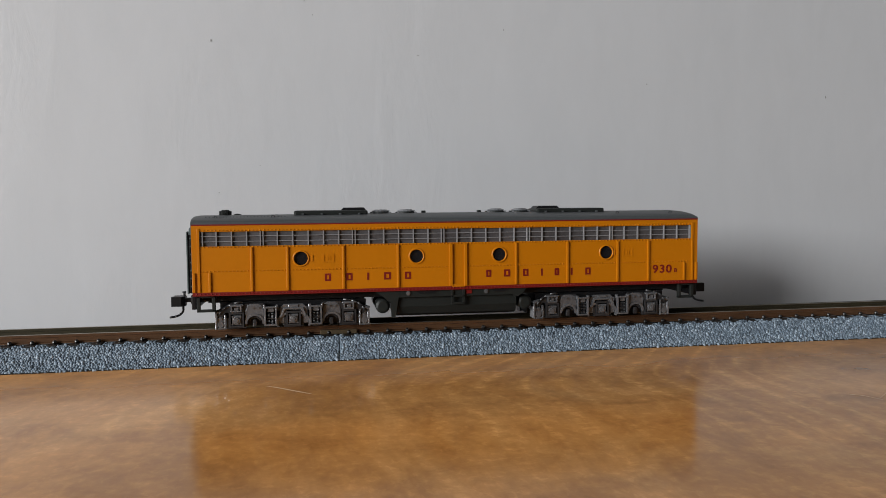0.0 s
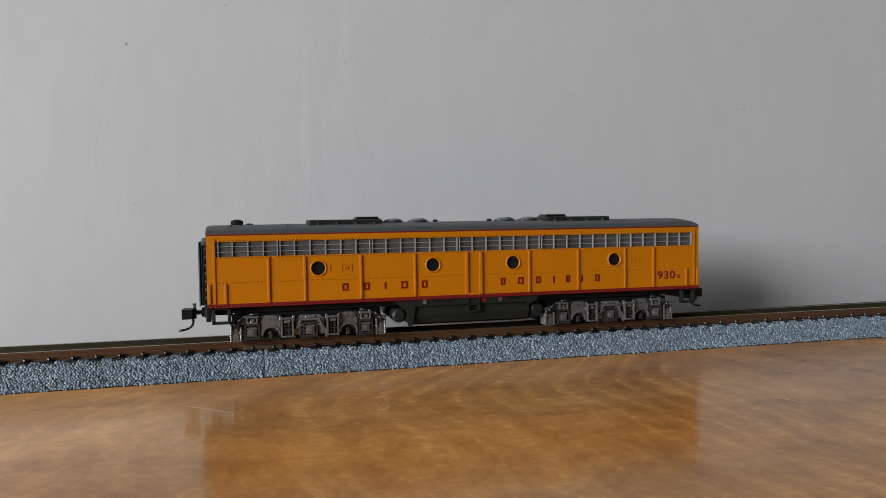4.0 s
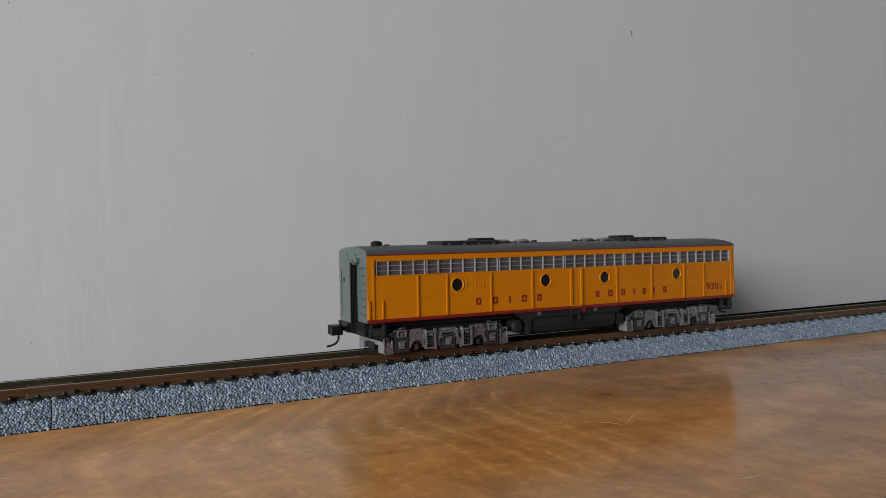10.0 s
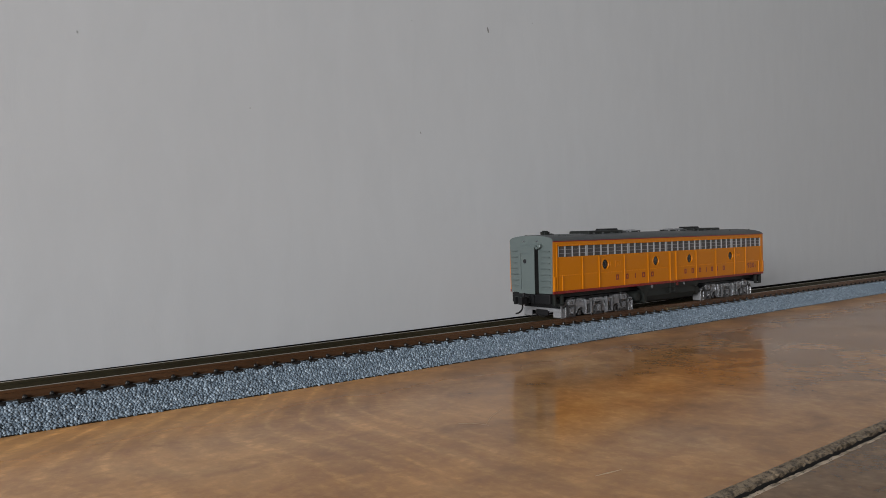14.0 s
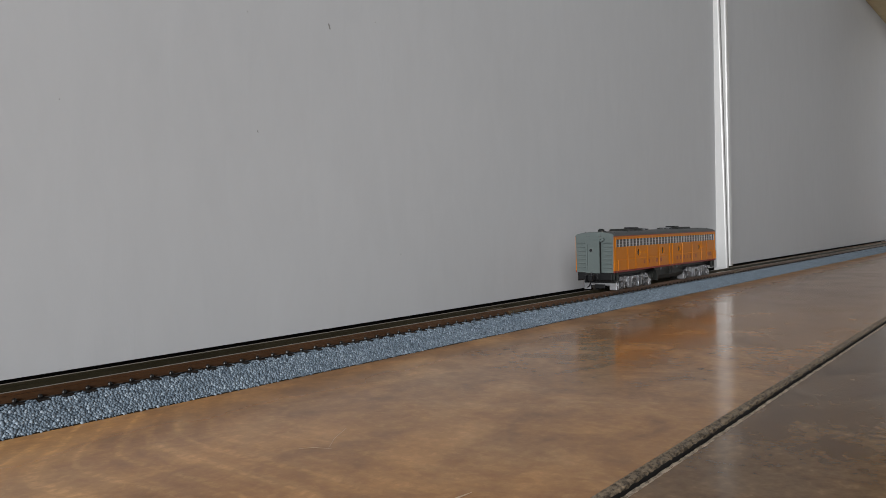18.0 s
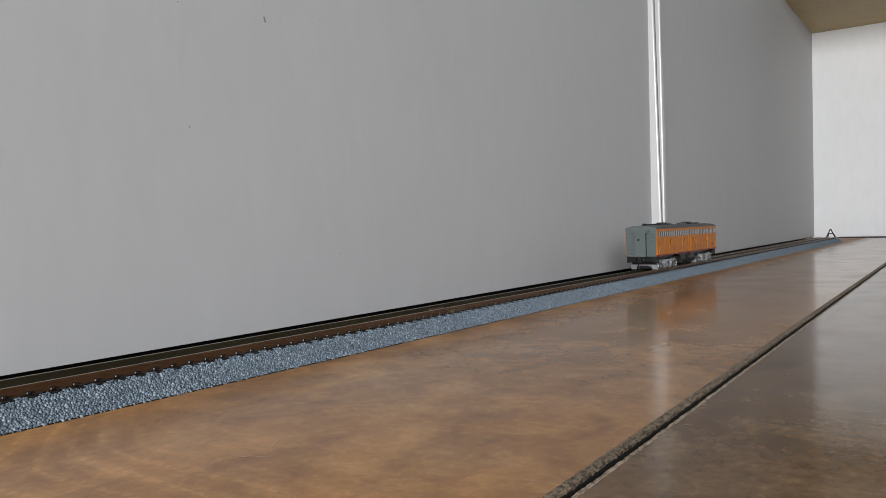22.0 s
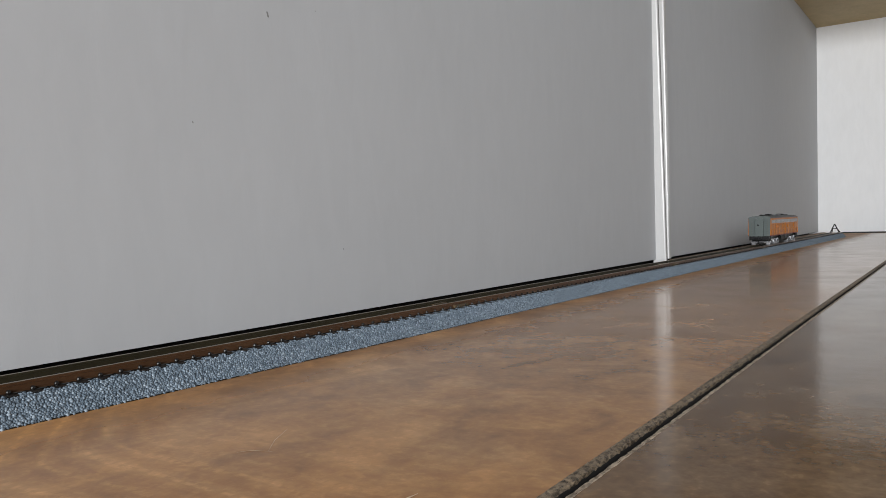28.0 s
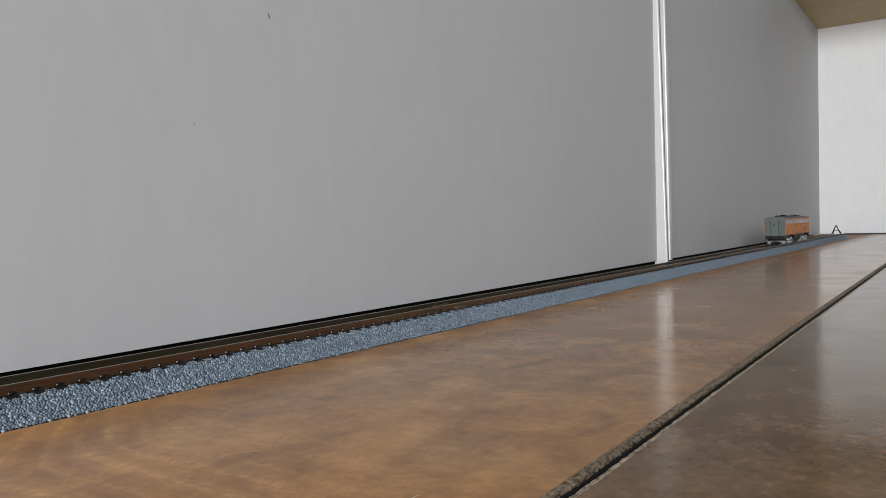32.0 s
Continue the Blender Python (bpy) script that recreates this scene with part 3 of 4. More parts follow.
def loft(bm, sections):
    """Skin over cross-sections (x, outline)."""
    rows = [[bm.verts.new((x * MM, y * MM, z * MM)) for y, z in o] for x, o in sections]
    for a, b in zip(rows, rows[1:]):
        for k in range(len(a) - 1):
            bm.faces.new((a[k], a[k + 1], b[k + 1], b[k]))
        bm.faces.new((a[-1], a[0], b[0], b[-1]))
    bm.faces.new(rows[0]), bm.faces.new(rows[-1][::-1])


def loco_shell():
    boxpart("body_core", BLACK, LOCO, 1.2, LEN - 1.2, -8.6, 8.6, 8.7, 25.3, label="dark inner core behind the portholes")
    bm = bmesh.new()
    loft(bm, [(0.0, roof_outline(0.93)), (0.5, roof_outline(0.98)), (1.2, roof_outline(1.0)), (40.0, roof_outline(1.06)), (LEN - 3.6, roof_outline(1.06)), (LEN - 1.8, roof_outline(1.0)), (LEN - 0.6, roof_outline(0.84)), (LEN, roof_outline(0.55))])
    part("roof", bm, ROOF_GREY, LOCO, "dark grey rounded roof", smooth=False)
    for end in (0, 1):
        bm = bmesh.new()
        f = 0.93 if end == 0 else 0.55
        o = [(-9.35, 8.65), (9.35, 8.65)] + [(y * 0.985, z + 0.02) for y, z in roof_outline(f)]
        if end == 0:
            prism(bm, o, "x", -0.12, 1.2)
        else:
            prism(bm, o, "x", LEN - 1.2, LEN + 0.12)
        wall = part("end_wall", bm, END_GREY, LOCO, "grey-green end wall with grab irons")
        end_details(wall, end)


def end_details(wall, end):
    def X(x):
        return -x if end == 0 else LEN + x

    def ebox(name, mat, a, b, y0, y1, z0, z1, bevel=0.0, label=""):
        return boxpart(name, mat, wall, min(X(a), X(b)), max(X(a), X(b)), y0, y1, z0, z1, bevel, label)
    bm = bmesh.new()
    for k in range(5):
        d = 0.12 + k * 0.38
        bx(bm, min(X(d), X(d + 0.3)), max(X(d), X(d + 0.3)), -3.45, 3.45, 8.6, 23.4, 0.12)
    bx(bm, min(X(0.1), X(1.7)), max(X(0.1), X(1.7)), -3.2, 3.2, 8.8, 23.2)
    part("diaphragm", bm, RUBBER, wall, "black rubber corridor bellows")
    bm = bmesh.new()
    for y0, y1, z0, z1 in ((-3.6, -2.6, 8.5, 23.6), (2.6, 3.6, 8.5, 23.6), (-2.6, 2.6, 21.6, 23.6), (-2.6, 2.6, 8.5, 9.9)):
        bx(bm, min(X(1.95), X(2.2)), max(X(1.95), X(2.2)), y0, y1, z0, z1)
    part("door_frame", bm, END_GREY, wall)
    ebox("door", END_GREY, 1.7, 1.98, -2.62, 2.62, 9.8, 21.7, 0.08, "grey corridor door")
    bm = bmesh.new()
    rod(bm, (X(1.9), 0.9, 19.0), (X(2.03), 0.9, 19.0), 0.72, 16)
    part("door_window", bm, GLASS, wall)
    bm = bmesh.new()
    prism(bm, [(-4.4, 23.3), (-3.4, 24.1), (3.4, 24.1), (4.4, 23.3), (4.4, 22.9), (-4.4, 22.9)], "x", min(X(0.1), X(1.5)), max(X(0.1), X(1.5)))
    part("hood", bm, END_GREY, wall)
    bm = bmesh.new()
    rod(bm, (X(0.0), -4.6, 23.9), (X(1.1), -4.6, 23.9), 0.75, 14)
    rod(bm, (X(1.1), -4.6, 23.9), (X(1.3), -4.6, 23.9), 0.75, 14, 0.5)
    part("end_lamp", bm, END_GREY, wall, smooth=False)
    for s in (-1, 1):
        for z in (22.2, 20.3, 18.4, 16.5, 14.6, 12.7, 10.8):
            bm = bmesh.new()
            y0, y1 = s * 4.9, s * 8.5
            tube(bm, [(X(0.1), y0, z), (X(0.45), y0, z), (X(0.45), y1, z), (X(0.1), y1, z)], 0.16, 6)
            bx(bm, min(X(0.1), X(0.2)), max(X(0.1), X(0.2)), min(y0, y1) - 0.2, max(y0, y1) + 0.2, z - 0.75, z - 0.35)
            part("grab_iron", bm, END_GREY, wall)
        bm = bmesh.new()
        tube(bm, [(X(0.1), s * 2.7, 25.3), (X(0.6), s * 2.8, 25.55), (X(0.6), s * 3.2, 25.55), (X(0.1), s * 3.3, 25.3)], 0.13, 6)
        part("lifting_ring", bm, BRIGHT, wall)
    # lower beam
    ebox("end_beam", BLACK, -0.6, 0.5, -8.6, 8.6, 5.3, 8.5, 0.2, "black end beam")


def loco_side(s):
    """One yellow side with its strips, rivets, grilles, portholes and lettering; s is -1 or 1."""
    y = s * HALF
    yin = s * 8.9

    def sbox(name, mat, x0, x1, d0, d1, z0, z1, parent, bevel=0.0, label=""):
        a, b = y + s * d0, y + s * d1
        return boxpart(name, mat, parent, x0, x1, min(a, b), max(a, b), z0, z1, bevel, label)
    bm = bmesh.new()
    plate_with_holes(bm, 0, LEN, 9.45, 20.25, y, yin, [(x, PORT_Z, PORT_R) for x in PORTHOLES])
    side = part("side_panel", bm, YELLOW, LOCO, "yellow side panel with raised strips and rivets")
    sbox("upper_band", YELLOW, 0, LEN, -1.0, 0.0, 23.7, 25.12, side)
    sbox("band_end", YELLOW, 0, 2.0, -1.0, 0.0, 20.25, 23.7, side)
    sbox("band_end", YELLOW, 124.7, LEN, -1.0, 0.0, 20.25, 23.7, side)
    sbox("eaves_stripe", RED, 0, LEN, -1.0, 0.05, 25.12, 25.42, side, label="thin dark red stripe under the roof")
    sbox("sill_stripe", RED, 0, LEN, -1.0, 0.1, 8.6, 9.45, side, label="dark red stripe along the sill")
    # strips over the panel joints
    for x in (13.6, 21.9, 35.1, 48.3, 77.9, 91.3, 104.6, 112.9):
        sbox("batten", YELLOW, x - 0.34, x + 0.34, 0, 0.36, 9.5, 20.0, side, 0.2)
    for x in (61.4, 65.05):
        sbox("door_post", YELLOW, x - 0.38, x + 0.38, 0, 0.42, 9.5, 20.0, side, 0.08)
    sbox("door_sill", YELLOW, 61.6, 64.8, 0, 0.3, 9.3, 9.9, side, 0.05)
    for x0, x1, z1 in ((1.3, 1.85, 24.4), (124.75, 125.3, 24.4)):
        sbox("corner_strip", YELLOW, x0, x1, 0, 0.22, 9.5, z1, side, 0.05)
    for x0, x1 in ((0.02, 0.75), (3.7, 4.3), (122.45, 123.05), (125.75, LEN - 0.02)) if s < 0 else ((3.7, 4.3), (122.45, 123.05)):
        sbox("kick_strip", YELLOW, x0, x1, 0, 0.34, 9.5, 14.1, side, 0.16)
    # rivets
    rivet_row("rivets", steps(2.0, 125, 0.86), 24.0, y, YELLOW, side)
    rivet_row("rivets", steps(2.0, 125, 0.86), 20.05, y, YELLOW, side)
    rivet_row("rivets", steps(2.4, 124.4, 0.86, ((60.6, 66.0),)), 14.35, y, YELLOW, side)
    rivet_row("rivets", steps(1.0, 126, 0.86), 9.05, y + s * 0.1, RED, side, 0.19)
    # portholes
    for x in PORTHOLES:
        bm = bmesh.new()
        ringv = []
        seg = 28
        for k in range(seg):
            a = 2 * math.pi * k / seg
            ringv.append([bm.verts.new(((x + r * math.cos(a)) * MM, (y + s * d) * MM, (PORT_Z + r * math.sin(a)) * MM)) for r, d in ((PORT_R - 0.02, -0.3), (PORT_R, 0.1), (PORT_R + 0.12, 0.18), (PORT_R + 0.3, 0.16), (PORT_R + 0.4, 0.0))])
        for k in range(seg):
            a, b = ringv[k], ringv[(k + 1) % seg]
            for i in range(4):
                bm.faces.new((a[i], a[i + 1], b[i + 1], b[i]))
        rim = part("porthole", bm, YELLOW, side, smooth=True)
        bm = bmesh.new()
        rod(bm, (x, y - s * 0.5, PORT_Z), (x, y - s * 0.32, PORT_Z), PORT_R + 0.05, 24)
        part("pane", bm, GLASS, rim)
    # filler hatches
    for x0 in (30.4, 106.1):
        bm = bmesh.new()
        for a, b, c, d in ((0, 0.22, 0, 2.0), (2.36, 2.58, 0, 2.0), (0.23, 2.35, 1.8, 2.0), (0.23, 2.35, 0, 0.2), (0.85, 1.02, 0.6, 1.4), (1.5, 1.67, 0.6, 1.4), (1.03, 1.49, 0.9, 1.07)):
            bx(bm, x0 + a, x0 + b, min(y - s * 0.1, y + s * 0.1), max(y - s * 0.1, y + s * 0.1), 16.0 + c, 16.0 + d)
        part("hatch", bm, YELLOW, side)
    for x in (27.75, 103.85):
        sbox("porthole_latch", YELLOW, x - 0.14, x + 0.14, -0.1, 0.14, 16.3, 17.8, side, 0.05)
    # air intake grilles
    gr = sbox("grille", GRILLE, 2.0, 124.7, -1.0, -0.42, 20.25, 23.7, side, label="grey wire mesh air intake")
    bays = [2.2, 16.05, 37.7, 59.4, 81.1, 102.9, 124.4]
    for i, (a, b) in enumerate(zip(bays, bays[1:])):
        n = 4 if i == 0 else 6
        for k in range(n):
            x = a + (b - a) * k / n
            if k == 0:
                for d in (-0.32, 0.32):
                    sbox("grille_post", GRILLE_POST, x + d - 0.11, x + d + 0.11, -0.45, 0.06, 20.28, 23.68, gr)
            else:
                sbox("grille_post", GRILLE_POST, x - 0.13, x + 0.13, -0.45, 0.05, 20.28, 23.68, gr)
    sbox("grille_post", GRILLE_POST, 124.2, 124.55, -0.45, 0.06, 20.28, 23.68, gr)
    for z in (21.35, 22.6):
        sbox("grille_bar", GRILLE_POST, 2.1, 124.6, -0.42, -0.05, z - 0.07, z + 0.07, gr)
    # lettering: the railway's name as plain marks
    for x, w in ((31.35, 1.5), (36.5, 1.5), (41.0, 0), (45.7, 1.7), (50.7, 1.5), (70.9, 1.3), (75.6, 1.6), (80.4, 1.4), (84.6, 0), (88.5, 1.2), (92.4, 0), (96.7, 1.4)):
        bm = bmesh.new()
        lo, hi = min(y, y + s * 0.04), max(y, y + s * 0.04)
        xx = x if s < 0 else LEN - x
        if w == 0:
            bx(bm, xx - 0.24, xx + 0.24, lo, hi, 11.5, 13.3)
        else:
            for a, b, c, d in ((-w / 2, -w / 2 + 0.5, 11.5, 13.3), (w / 2 - 0.5, w / 2, 11.5, 13.3), (-w / 2 + 0.46, w / 2 - 0.46, 12.85, 13.3), (-w / 2 + 0.46, w / 2 - 0.46, 11.5, 11.9)):
                bx(bm, xx + a, xx + b, lo, hi, c, d)
        part("name_mark", bm, RED, side, "dark red lettering mark")
    road_number(s, side)


def text_mesh(name, body, size, mat, apart=1.0):
    c = bpy.data.curves.new(name, "FONT")
    c.body, c.size, c.extrude, c.offset = body, size * MM, 0.02 * MM, 0.025 * MM * size
    c.space_character = apart
    tmp = bpy.data.objects.new(name, c)
    scene.collection.objects.link(tmp)
    me = bpy.data.meshes.new_from_object(tmp.evaluated_get(bpy.context.evaluated_depsgraph_get()))
    bpy.data.objects.remove(tmp)
    me.materials.clear()
    me.materials.append(mat)
    return me


NUMBER = text_mesh("road_number", "930", 2.85, RED, 1.14)
NUMBER_B = text_mesh("road_number", "B", 1.4, RED)


def road_number(s, side):
    for me, x, z in ((NUMBER, 114.1, 11.55), (NUMBER_B, 120.0, 11.6)):
        ob = tagged(new("road_number", me), "dark red road number")
        ob.parent = side
        xx = x if s < 0 else LEN - x
        ob.matrix_basis = pose(xx * MM, s * (HALF + 0.03) * MM, z * MM, 90, 0, 0 if s < 0 else 180) @ Matrix.Diagonal((1.13, 1, 1, 1))


def roof_details():
    # engine fans under guards
    for x in (45.0, 51.5, 75.0, 81.5):
        bm = bmesh.new()
        rod(bm, (x, 0, 27.2), (x, 0, 27.75), 2.75, 24)
        fan = part("roof_fan", bm, FRAME_GREY, LOCO, "grey roof fan with a domed silver guard")
        bm = bmesh.new()
        rod(bm, (x, 0, 27.7), (x, 0, 28.05), 2.35, 24, 2.0)
        part("fan_shroud", bm, ROOF_GREY, fan)
        bm = bmesh.new()
        for r in (2.2, 1.5):
            pts = [(x + r * math.cos(a), r * math.sin(a), 28.1 + (2.2 - r) * 0.35) for a in [k * math.pi / 8 for k in range(17)]]
            tube(bm, pts, 0.12, 5)
        for k in range(4):
            a = k * math.pi / 4
            c, d = 2.2 * math.cos(a), 2.2 * math.sin(a)
            tube(bm, [(x - c, -d, 28.08), (x, 0, 28.4), (x + c, d, 28.08)], 0.12, 5)
        rod(bm, (x, 0, 28.2), (x, 0, 28.5), 0.7, 12, 0.4)
        part("fan_guard", bm, BRIGHT, fan)
        for a in (0.6, 2.5, 3.8, 5.6):
            bm = bmesh.new()
            bx(bm, x + 2.75 * math.cos(a) - 0.25, x + 2.75 * math.cos(a) + 0.25, 2.75 * math.sin(a) - 0.25, 2.75 * math.sin(a) + 0.25, 27.1, 27.9)
            part("fan_bracket", bm, BRIGHT, fan)
    # long air housings with a raised exhaust box
    for x0, x1, b0, b1 in ((23.4, 41.5, 35.6, 40.6), (85.0, 103.1, 85.9, 90.9)):
        bm = bmesh.new()
        bx(bm, x0, x1, -4.6, 4.6, 26.9, 28.4, 0.5)
        hs = part("roof_housing", bm, FRAME_GREY, LOCO, "dark raised roof housing")
        bm = bmesh.new()
        prism(bm, [(b0 - 0.7, 28.3), (b1 + 0.7, 28.3), (b1, 29.05), (b0, 29.05)], "y", -2.6, 2.6)
        part("exhaust_box", bm, BLACK, hs)
        for k in range(4):
            x = x0 + 2.2 + k * (x1 - x0 - 4.4) / 3
            for s in (-1, 1):
                boxpart("clamp", ROOF_GREY, hs, x - 0.25, x + 0.25, s * 4.85 - 0.3, s * 4.85 + 0.3, 26.9, 27.75, 0.05)
    # steam vent and low lid
    bm = bmesh.new()
    rod(bm, (6.7, 0, 27.1), (6.7, 0, 28.3), 1.3, 20)
    rod(bm, (6.7, 0, 28.3), (6.7, 0, 28.75), 1.3, 20, 0.8)
    for k in range(16):
        a = k * math.pi / 8
        bx(bm, 6.7 + 1.35 * math.cos(a) - 0.12, 6.7 + 1.35 * math.cos(a) + 0.12, 1.35 * math.sin(a) - 0.12, 1.35 * math.sin(a) + 0.12, 27.1, 28.45)
    part("steam_vent", bm, FRAME_GREY, LOCO, "ribbed dark vent on the roof")
    bm = bmesh.new()
    dome(bm, (9.6, 0, 27.25), 1.15, 0.5)
    part("vent_lid", bm, FRAME_GREY, LOCO, smooth=True)
    for x in (56.0, 70.6):
        boxpart("junction_box", FRAME_GREY, LOCO, x - 0.5, x + 0.5, -0.7, 0.7, 27.2, 28.1, 0.1)
    for x in (56.8, 68.6):
        bm = bmesh.new()
        o = [(y, z + 0.1) for y, z in roof_outline(1.0)]
        rows = [(x - 0.18, o), (x + 0.18, o)]
        loft(bm, rows)
        part("roof_rib", bm, ROOF_GREY, LOCO)
    for x in (5.3, 18.6, 105.5, 120.0):
        for s in (-1, 1):
            bm = bmesh.new()
            tube(bm, [(x - 0.35, s * 7.4, 26.8), (x - 0.3, s * 7.5, 27.35), (x + 0.3, s * 7.5, 27.35), (x + 0.35, s * 7.4, 26.8)], 0.12, 6)
            part("lifting_eye", bm, ROOF_GREY, LOCO)
    for s in (-1, 1):
        verts = [x for x in steps(3.0, 22.0, 0.8)]
        bm = bmesh.new()
        for x in verts:
            bx(bm, x - 0.12, x + 0.12, s * 6.6 - 0.12, s * 6.6 + 0.12, 26.9, 27.16)
        tagged(part("roof_rivets", bm, ROOF_GREY, LOCO), kind="stuff")


def underframe():
    ub = boxpart("underframe", BLACK, LOCO, 1.0, LEN - 1.0, -6.5, 6.5, 6.9, 8.7, label="black underframe")
    bm = bmesh.new()
    for s in (-1, 1):
        a, b = sorted((s * 8.9, s * 9.5))
        prism(bm, [(42.5, 8.55), (80.6, 8.55), (80.0, 7.4), (78.4, 6.4), (77.6, 6.4), (77.2, 6.95), (48.4, 6.95), (47.6, 2.2), (46.6, 2.2), (46.4, 5.6), (44.6, 7.2)], "y", a, b)
    part("side_skirt", bm, FRAME_GREY, LOCO, "dark grey skirt beside the fuel tank")
    bm = bmesh.new()
    prism(bm, [(-8.7, 6.95), (-8.9, 4.6), (-8.0, 2.7), (-6.4, 2.05), (6.4, 2.05), (8.0, 2.7), (8.9, 4.6), (8.7, 6.95)], "x", 47.7, 78.2)
    tank = part("fuel_tank", bm, FRAME_GREY, LOCO, "dark grey fuel tank")
    for x in (44.6, 80.6):
        for s in (-1, 1):
            bm = bmesh.new()
            rod(bm, (x, s * 3.0, 4.7), (x, s * 8.0, 4.7), 1.75, 18)
            rod(bm, (x, s * 8.0, 4.7), (x, s * 8.35, 4.7), 1.75, 18, 1.2)
            part("air_tank", bm, FRAME_GREY, LOCO)
    for s in (-1, 1):
        y = s * 9.55
        for x in (50.75, 70.25):
            bm = bmesh.new()
            rod(bm, (x, y, 7.95), (x, y + s * 0.2, 7.95), 0.55, 14)
            rod(bm, (x, y + s * 0.2, 7.95), (x, y + s * 0.3, 7.95), 0.3, 10)
            part("filler_cap", bm, SILVER, tank, "small metal filler cap")
        # near-black plates on the skirt give the shade inside its openings
        for x0, x1 in ((52.6, 58.2), (71.6, 76.0)):
            bm = bmesh.new()
            prism(bm, [(x0, 8.5), (x1, 8.5), (x1 - 0.9, 7.75), (x0 + 0.9, 7.75)], "y", min(y, y + s * 0.06), max(y, y + s * 0.06))
            part("opening_shade", bm, BLACK, tank)
        bm = bmesh.new()
        a, b = sorted((s * 9.3, s * 9.9))
        for q in ((61.4, 61.95, 5.2, 8.6), (64.35, 64.9, 5.2, 8.6), (61.4, 64.9, 5.0, 5.45), (61.4, 64.9, 6.75, 7.15)):
            bx(bm, q[0], q[1], a, b, q[2], q[3], 0.05)
        part("side_step", bm, FRAME_GREY, LOCO)
        boxpart("fuel_mark", RED, tank, 65.3, 66.6, *sorted((s * 9.5, s * 9.68)), 7.5, 8.4, label="red fuel cut-off mark")
    # corner steps
    for x0, x1 in ((0.8, 5.0), (121.6, 125.8)):
        for s in (-1, 1):
            a, b = sorted((s * 8.3, s * 9.4))
            bm = bmesh.new()
            for q in ((x0, x0 + 0.75, 4.9, 8.55), (x1 - 0.75, x1, 4.9, 8.55), (x0, x1, 4.7, 5.3), (x0, x1, 8.1, 8.6)):
                bx(bm, q[0], q[1], a, b, q[2], q[3], 0.1)
            part("corner_step", bm, FRAME_GREY, LOCO)


def coupler(end):
    def X(x):
        return x if end == 0 else LEN - x
    bm = bmesh.new()
    bx(bm, *sorted((X(-3.6), X(1.5))), -0.7, 0.7, 6.2, 7.2, 0.15)
    rod(bm, (X(-1.9), 0, 6.7), (X(-1.2), 0, 6.7), 1.15, 16)
    bx(bm, *sorted((X(-1.2), X(0.0))), -1.9, 1.9, 5.5, 8.2, 0.2)
    cp = part("coupler", bm, BLACK, LOCO, "black knuckle coupler with a curved trip pin")
    bm = bmesh.new()
    prism(bm, [(X(-6.4), -1.9), (X(-6.4), -0.3), (X(-5.2), 0.1), (X(-5.2), 0.9), (X(-6.2), 1.2), (X(-6.2), 2.0), (X(-3.9), 2.0), (X(-3.2), 0.9), (X(-3.2), -0.9), (X(-4.1), -1.9)], "z", 5.3, 7.65)
    part("knuckle", bm, BLACK, cp)
    bm = bmesh.new()
    tube(bm, [(X(-4.0), 0.3, 5.5), (X(-3.95), 0.3, 4.4), (X(-4.1), 0.28, 3.8), (X(-4.45), 0.25, 3.3), (X(-5.0), 0.2, 2.9), (X(-5.9), 0.1, 2.6), (X(-7.2), 0.0, 2.45)], 0.28, 8)
    part("trip_pin", bm, BLACK, cp, smooth=True)
    bm = bmesh.new()
    rod(bm, (X(-3.6), 0, 7.5), (X(-3.6), 0, 8.7), 0.32, 8)
    rod(bm, (X(-3.6), 0, 8.5), (X(-3.6), 0, 8.85), 0.45, 8)
    part("uncoupling_pin", bm, BLACK, cp)


AXLES = (4.95, 18.3, 31.6)
WHEEL_R = 2.85
WHEELSETS = []


def wheel_mesh():
    bm = bmesh.new()
    for s in (-1, 1):
        rod(bm, (0, s * 4.1, 0), (0, s * 4.4, 0), 3.25, 28)
        rod(bm, (0, s * 4.4, 0), (0, s * 5.5, 0), WHEEL_R, 28)
        rod(bm, (0, s * 5.5, 0), (0, s * 5.7, 0), 1.0, 14)
        for k in range(5):
            a = 2 * math.pi * k / 5
            rod(bm, (1.9 * math.cos(a), s * 5.45, 1.9 * math.sin(a)), (1.9 * math.cos(a), s * 5.56, 1.9 * math.sin(a)), 0.35, 8)
    rod(bm, (0, -7.0, 0), (0, 7.0, 0), 0.6, 10)
    return finish(bm, "wheelset", WHEEL)


WHEEL_MESH = wheel_mesh()


def cast(name, bm, parent, mat=SILVER):
    """A casting with softened edges."""
    sharp = [e for e in bm.edges if len(e.link_faces) == 2 and e.calc_length() > 0.25 * MM and e.calc_face_angle(0) > 0.5]
    bmesh.ops.bevel(bm, geom=sharp, offset=0.17 * MM, segments=2, affect="EDGES", profile=0.6, clamp_overlap=True)
    return part(name, bm, mat, parent)


